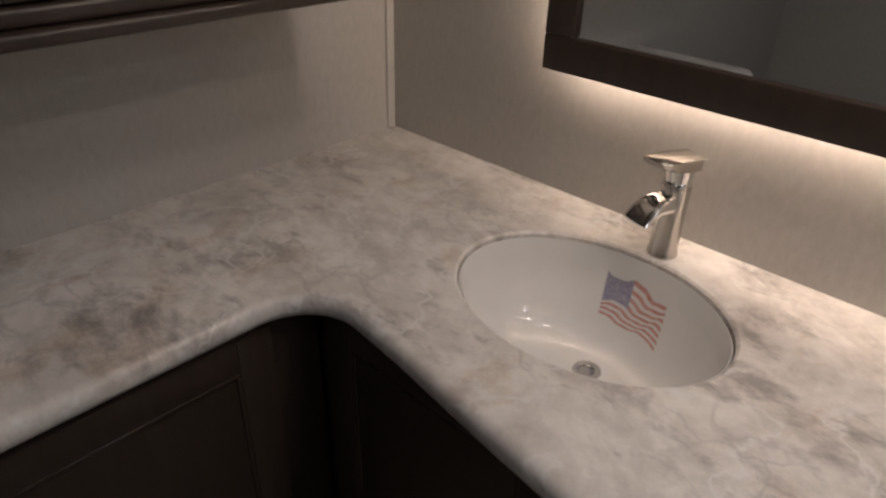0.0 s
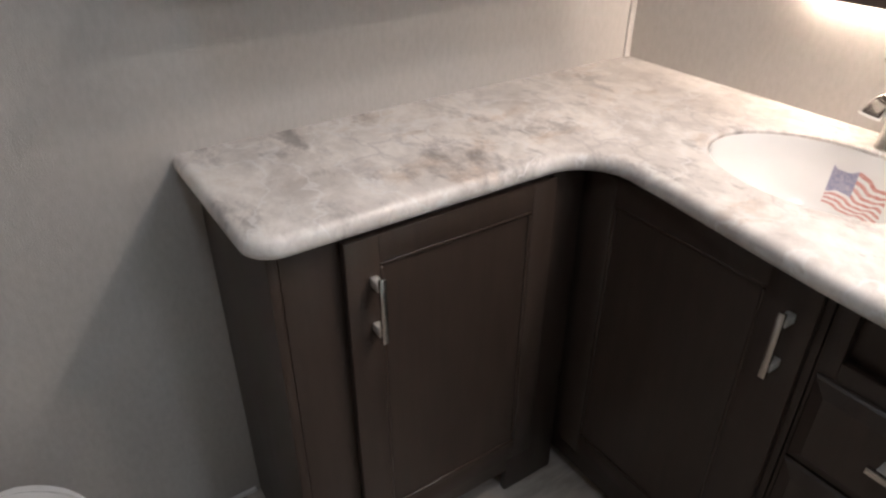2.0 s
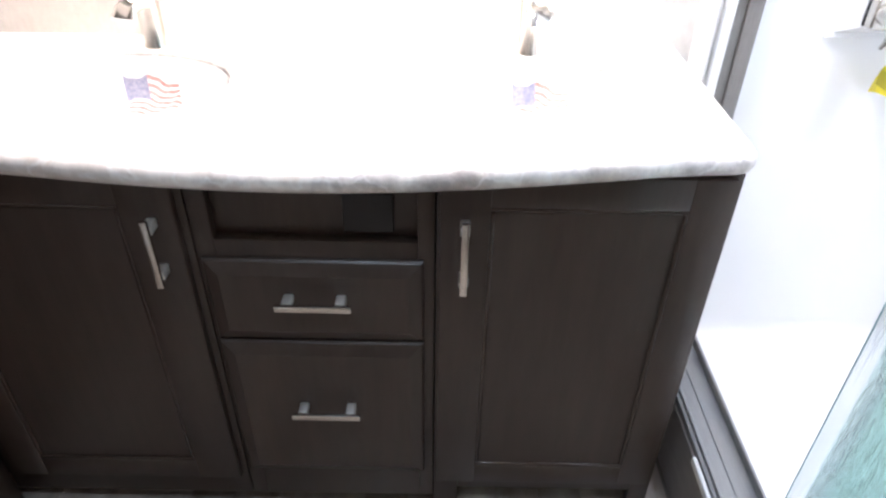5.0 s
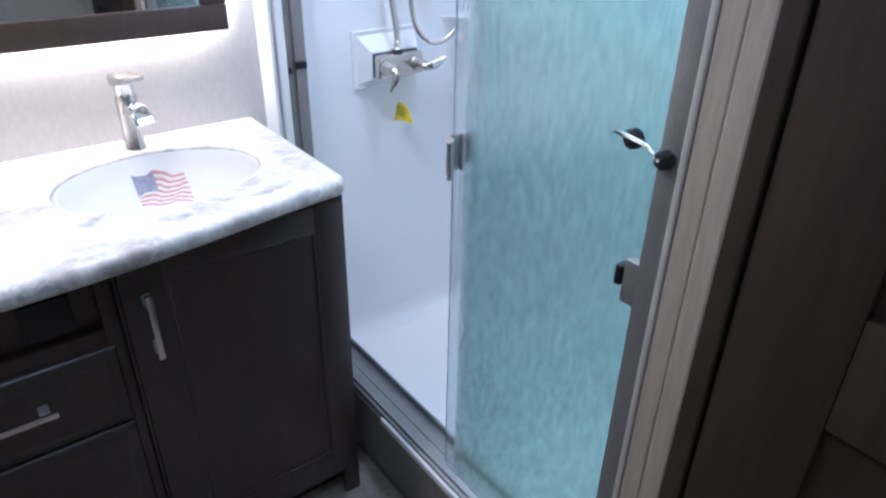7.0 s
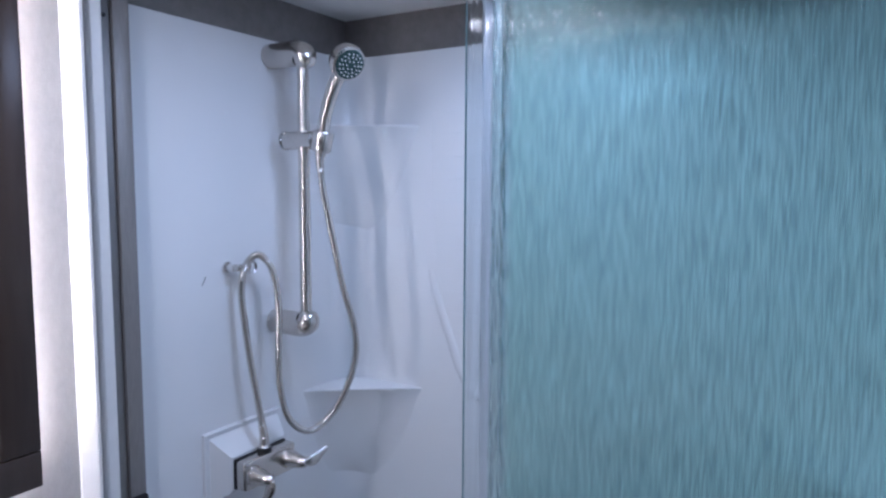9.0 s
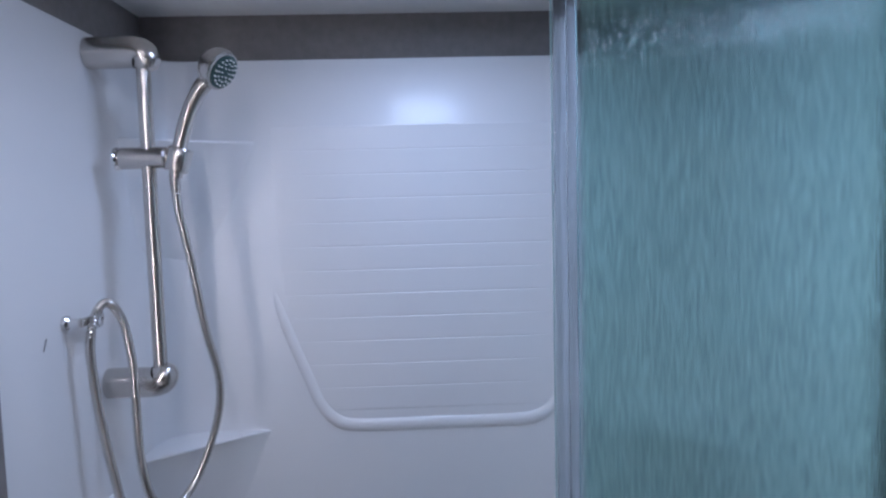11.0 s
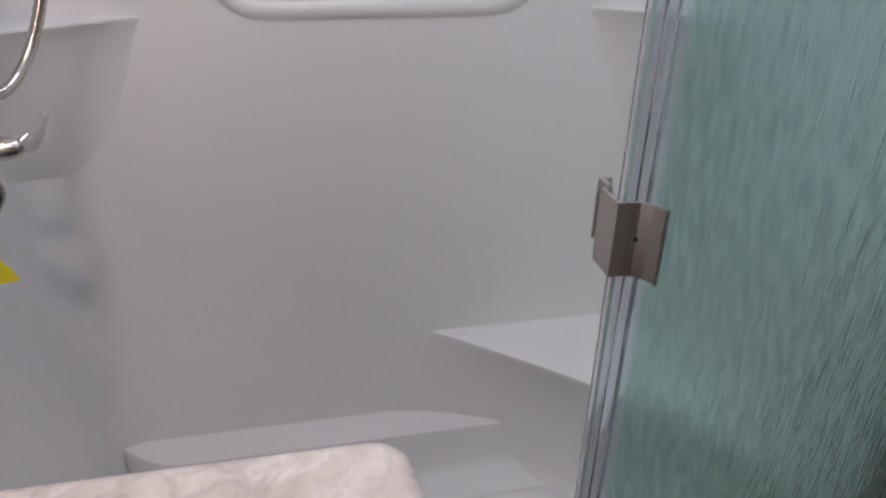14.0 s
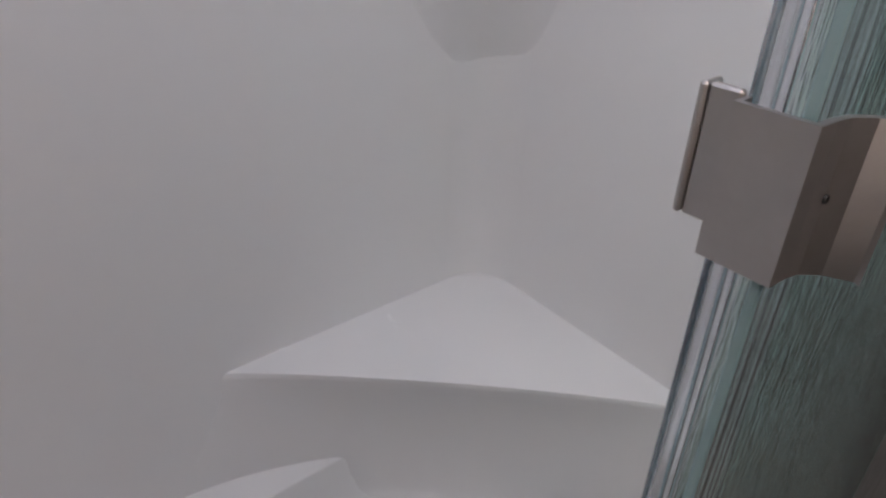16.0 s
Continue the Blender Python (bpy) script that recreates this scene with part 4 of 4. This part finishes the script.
valve = thing("shower_valve", "nickel two-lever shower valve on a white sloped wall box", "shower valve", (2.13, 0.053, 0.98))
rings = []
for y, x0, x1, z0, z1 in ((SY0 - 0.0005, 2.024, 2.246, 0.905, 1.064), (SY0 - 0.008, 2.024, 2.246, 0.905, 1.064), (SY0 - 0.0095, 2.027, 2.243, 0.908, 1.061), (SY0 - 0.0065, 2.038, 2.232, 0.917, 1.051), (0.010, 2.058, 2.216, 0.936, 1.016), (0.006, 2.062, 2.212, 0.940, 1.012)):
    rings.append([(x0, y, z0), (x1, y, z0), (x1, y, z1), (x0, y, z1)])
part("wall_box", rings_mesh(rings), ACRYLIC, valve, "white sloped plastic wall box", smooth=False)
part("gasket", box(2.064, 2.210, -0.002, 0.0065, 0.943, 1.008, 0.003), BLACK, valve)
part("body", box(2.063, 2.211, -0.030, -0.0015, 0.944, 1.006, 0.006, 3), NICKEL, valve, "nickel valve body")
part("hose_elbow", lathe([(0.012, 0), (0.013, 0.003), (0.013, 0.014), (0.0105, 0.017), (0.0105, 0.034), (0.009, 0.036)], 20, m=Matrix.Translation((2.133, -0.014, 1.004))), NICKEL, valve)
part("elbow_ring", lathe([(0.013, 0), (0.0155, 0.002), (0.0155, 0.010), (0.013, 0.012)], 20, m=Matrix.Translation((2.133, -0.014, 1.005))), BLACK, valve)
for x, mid, tip, flat in ((2.086, (2.081, -0.082, 0.956), (2.076, -0.064, 0.920), Vector((1, 0.1, 0.1))), (2.188, (2.204, -0.091, 0.980), (2.236, -0.100, 0.999), Vector((0.6, 0.8, 0)))):
    hub = part("lever_hub", lathe([(0.0205, 0), (0.0215, 0.003), (0.0205, 0.007), (0.019, 0.012), (0.014, 0.036), (0.0115, 0.050), (0.007, 0.055)], 24, m=along((x, -0.0295, 0.975), (x, -0.2, 0.975))), NICKEL, valve, "tapered nickel lever hub")
    path = smooth_path([(x, -0.080, 0.978), mid, tip], 6)
    rings = []
    for i, p in enumerate(path):
        t = i / (len(path) - 1)
        d = (path[min(i + 1, len(path) - 1)] - path[max(i - 1, 0)]).normalized()
        side = d.cross(flat).normalized()
        up = side.cross(d).normalized()
        w, h = 0.008 + 0.006 * math.sin(math.pi * min(1, t * 1.1)) - 0.003 * t, 0.0065 - 0.003 * t
        rings.append([p + w * math.cos(q) * side + h * math.sin(q) * up for q in (2 * math.pi * k / 16 for k in range(16))])
    part("lever_blade", rings_mesh(rings), NICKEL, hub, "leaf-shaped nickel lever")

holder = thing("hose_bracket", "small nickel hose clip screwed to the shower wall", "hose clip", (2.109, 0.053, 1.405))
part("arm", box(2.092, 2.140, 0.020, 0.028, 1.398, 1.412, 0.002), NICKEL, holder)
part("foot", lathe([(0.012, 0), (0.012, 0.006), (0.008, 0.010), (0.008, 0.028)], 16, m=along((2.100, 0.0525, 1.405), (2.100, 0, 1.405))), CHROME, holder)
part("clip_ring", tube([Vector((2.132 + 0.012 * math.cos(q), 0.012, 1.405 + 0.012 * math.sin(q))) for q in (2 * math.pi * k / 20 for k in range(-4, 15))], 0.003, 8), CHROME, holder)

hose_path = smooth_path([(2.133, -0.014, 1.038), (2.130, -0.004, 1.10), (2.122, 0.008, 1.19), (2.114, 0.016, 1.28), (2.108, 0.018, 1.36), (2.118, 0.012, 1.412), (2.146, 0.004, 1.430), (2.172, -0.008, 1.395), (2.178, -0.018, 1.32), (2.172, -0.023, 1.24), (2.170, -0.026, 1.15),
                         (2.184, -0.036, 1.07), (2.230, -0.056, 1.030), (2.284, -0.084, 1.068), (2.310, -0.116, 1.16), (2.304, -0.128, 1.25), (2.278, -0.114, 1.36), (2.254, -0.104, 1.48), (2.242, -0.090, 1.58), (BX, -0.087, 1.642)], 16)
hose = thing("shower_hose", "ribbed metal shower hose looped between valve and hand shower", "hose", (2.133, 0, 1.04))
part("tube", tube(hose_path, 0.0068, 12, ridge=0.0012), NICKEL, hose)
for a, b in ((hose_path[0], hose_path[6]), (hose_path[-1], hose_path[-7])):
    part("end_nut", rod(a, a + (b - a).normalized() * 0.026, 0.0095, 0.0085, sides=16), NICKEL, hose, "nickel hose nut")
scuff = bmesh.new()
add_box(scuff, 2.039, 2.0405, SY0 - 0.0012, SY0 + 0.001, 1.372, 1.392)
bmesh.ops.rotate(scuff, cent=(2.040, SY0, 1.38), matrix=Matrix.Rotation(0.5, 3, "Y"), verts=scuff.verts)
part("scuff_mark", scuff, ALU, surround, "small grey scuff", smooth=False)

# yellow tag under the valve
bm = bmesh.new()
pts = [(0.048, 0.790), (0.006, 0.805), (-0.044, 0.806), (-0.036, 0.830), (-0.024, 0.852), (-0.008, 0.862), (0.012, 0.860), (0.026, 0.834)]
lo = [bm.verts.new((2.150 + 6 * (y - 0.008) ** 2, y, z)) for y, z in pts]
hi = [bm.verts.new((2.1485 + 6 * (y - 0.008) ** 2, y, z)) for y, z in pts]
bm.faces.new(hi)
bm.faces.new(list(reversed(lo)))
for i in range(len(pts)):
    j = (i + 1) % len(pts)
    bm.faces.new((lo[i], lo[j], hi[j], hi[i]))
bmesh.ops.recalc_face_normals(bm, faces=bm.faces)
tag = thing("warning_tag", "curled yellow tag hanging under the shower valve", "tag", (2.15, 0.02, 0.79))
part("sheet", bm, YELLOW, tag, smooth=False)
part("print_bar", box(2.1470, 2.1482, -0.019, 0.016, 0.820, 0.852), OLIVE, tag, smooth=False)
part("string", rod((2.1495, -0.006, 0.853), (2.1495, -0.010, 0.946), 0.0008, sides=6), WHITE, tag)

# ---- right of the shower: trims and dark door ----
structure("door_side_strip", box(1.762, 1.789, -1.179, -1.1685, 0.0, H - 0.002, 0.003), PALE, "pale beige edge strip beside the shower frame", "trim")
bm = bmesh.new()
add_box(bm, 1.764, 1.789, -1.211, -1.180, 0.0, H - 0.002, 0.003)
add_box(bm, 1.760, 1.789, -1.246, -1.213, 0.0, H - 0.002, 0.004)
structure("door_casing", bm, BEIGE, "grooved beige-grey casing beside the shower", "trim")
structure("door_frame_dark", box(1.752, 1.789, -1.277, -1.248, 0.0, H - 0.002, 0.003), DOORWOOD, "dark espresso door frame", "trim")
door_thing = thing("door", "dark espresso panel door standing closed beside the shower", "door", (1.77, -1.6, 0))
bm = bmesh.new()
U0, U1 = -1.980, -1.281
for u0, u1, z0, z1 in ((U0, U0 + 0.13, 0.012, 1.95), (U1 - 0.13, U1, 0.012, 1.95), (U0 + 0.13, U1 - 0.13, 0.012, 0.17), (U0 + 0.13, U1 - 0.13, 0.915, 1.06), (U0 + 0.13, U1 - 0.13, 1.80, 1.95)):
    add_box(bm, 1.756, 1.787, u0, u1, z0, z1, 0.003)
leaf = part("leaf", bm, DOORWOOD, door_thing)
part("panel", box(1.768, 1.782, U0 + 0.125, U1 - 0.125, 0.165, 0.92), DOORWOOD, leaf)
part("panel", box(1.768, 1.782, U0 + 0.125, U1 - 0.125, 1.055, 1.805), DOORWOOD, leaf)
part("handle", tube(smooth_path([(1.756, -1.93, 0.98), (1.72, -1.93, 0.98), (1.705, -1.915, 0.98), (1.703, -1.83, 0.978)], 6), 0.008, 12), BLACK, door_thing, "black lever handle")

# ceiling lamps
for lx, ly, half, watts, tint, what in LAMPS:
    lamp = thing("ceiling_lamp", "small round white ceiling lamp over the " + what, "lamp", (lx, ly, H), group="ceiling lamps")
    part("housing", lathe([(half + 0.012, 1.9995), (half + 0.014, 1.992), (half + 0.008, 1.984), (half + 0.001, 1.983)], 32, m=Matrix.Translation((lx, ly, 0))), TRIM, lamp)
    part("lens", lathe([(half, 1.9825), (half - 0.002, 1.979), (half * 0.6, 1.9765), (0.001, 1.976)], 32, m=Matrix.Translation((lx, ly, 0))), LENSES[tint], lamp, "glowing lens")

# floor planks, along the room
rng = random.Random(5)
floor = bpy.data.objects["floor"]
W, L = 0.098, 0.46
plank_data = mesh_of("plank", box(-W / 2 + 0.0003, W / 2 - 0.0003, -L / 2 + 0.0003, L / 2 - 0.0003, -0.004, 0.0, 0.0005, 1), PLANK, smooth=False)
for i in range(18):
    start = rng.uniform(0, L)
    for j in range(7):
        ob = new("plank", plank_data)
        ob.parent = floor
        y = 0.05 - start + L - j * L
        ob.location = (0.05 + i * W, y - L / 2, 0.0)
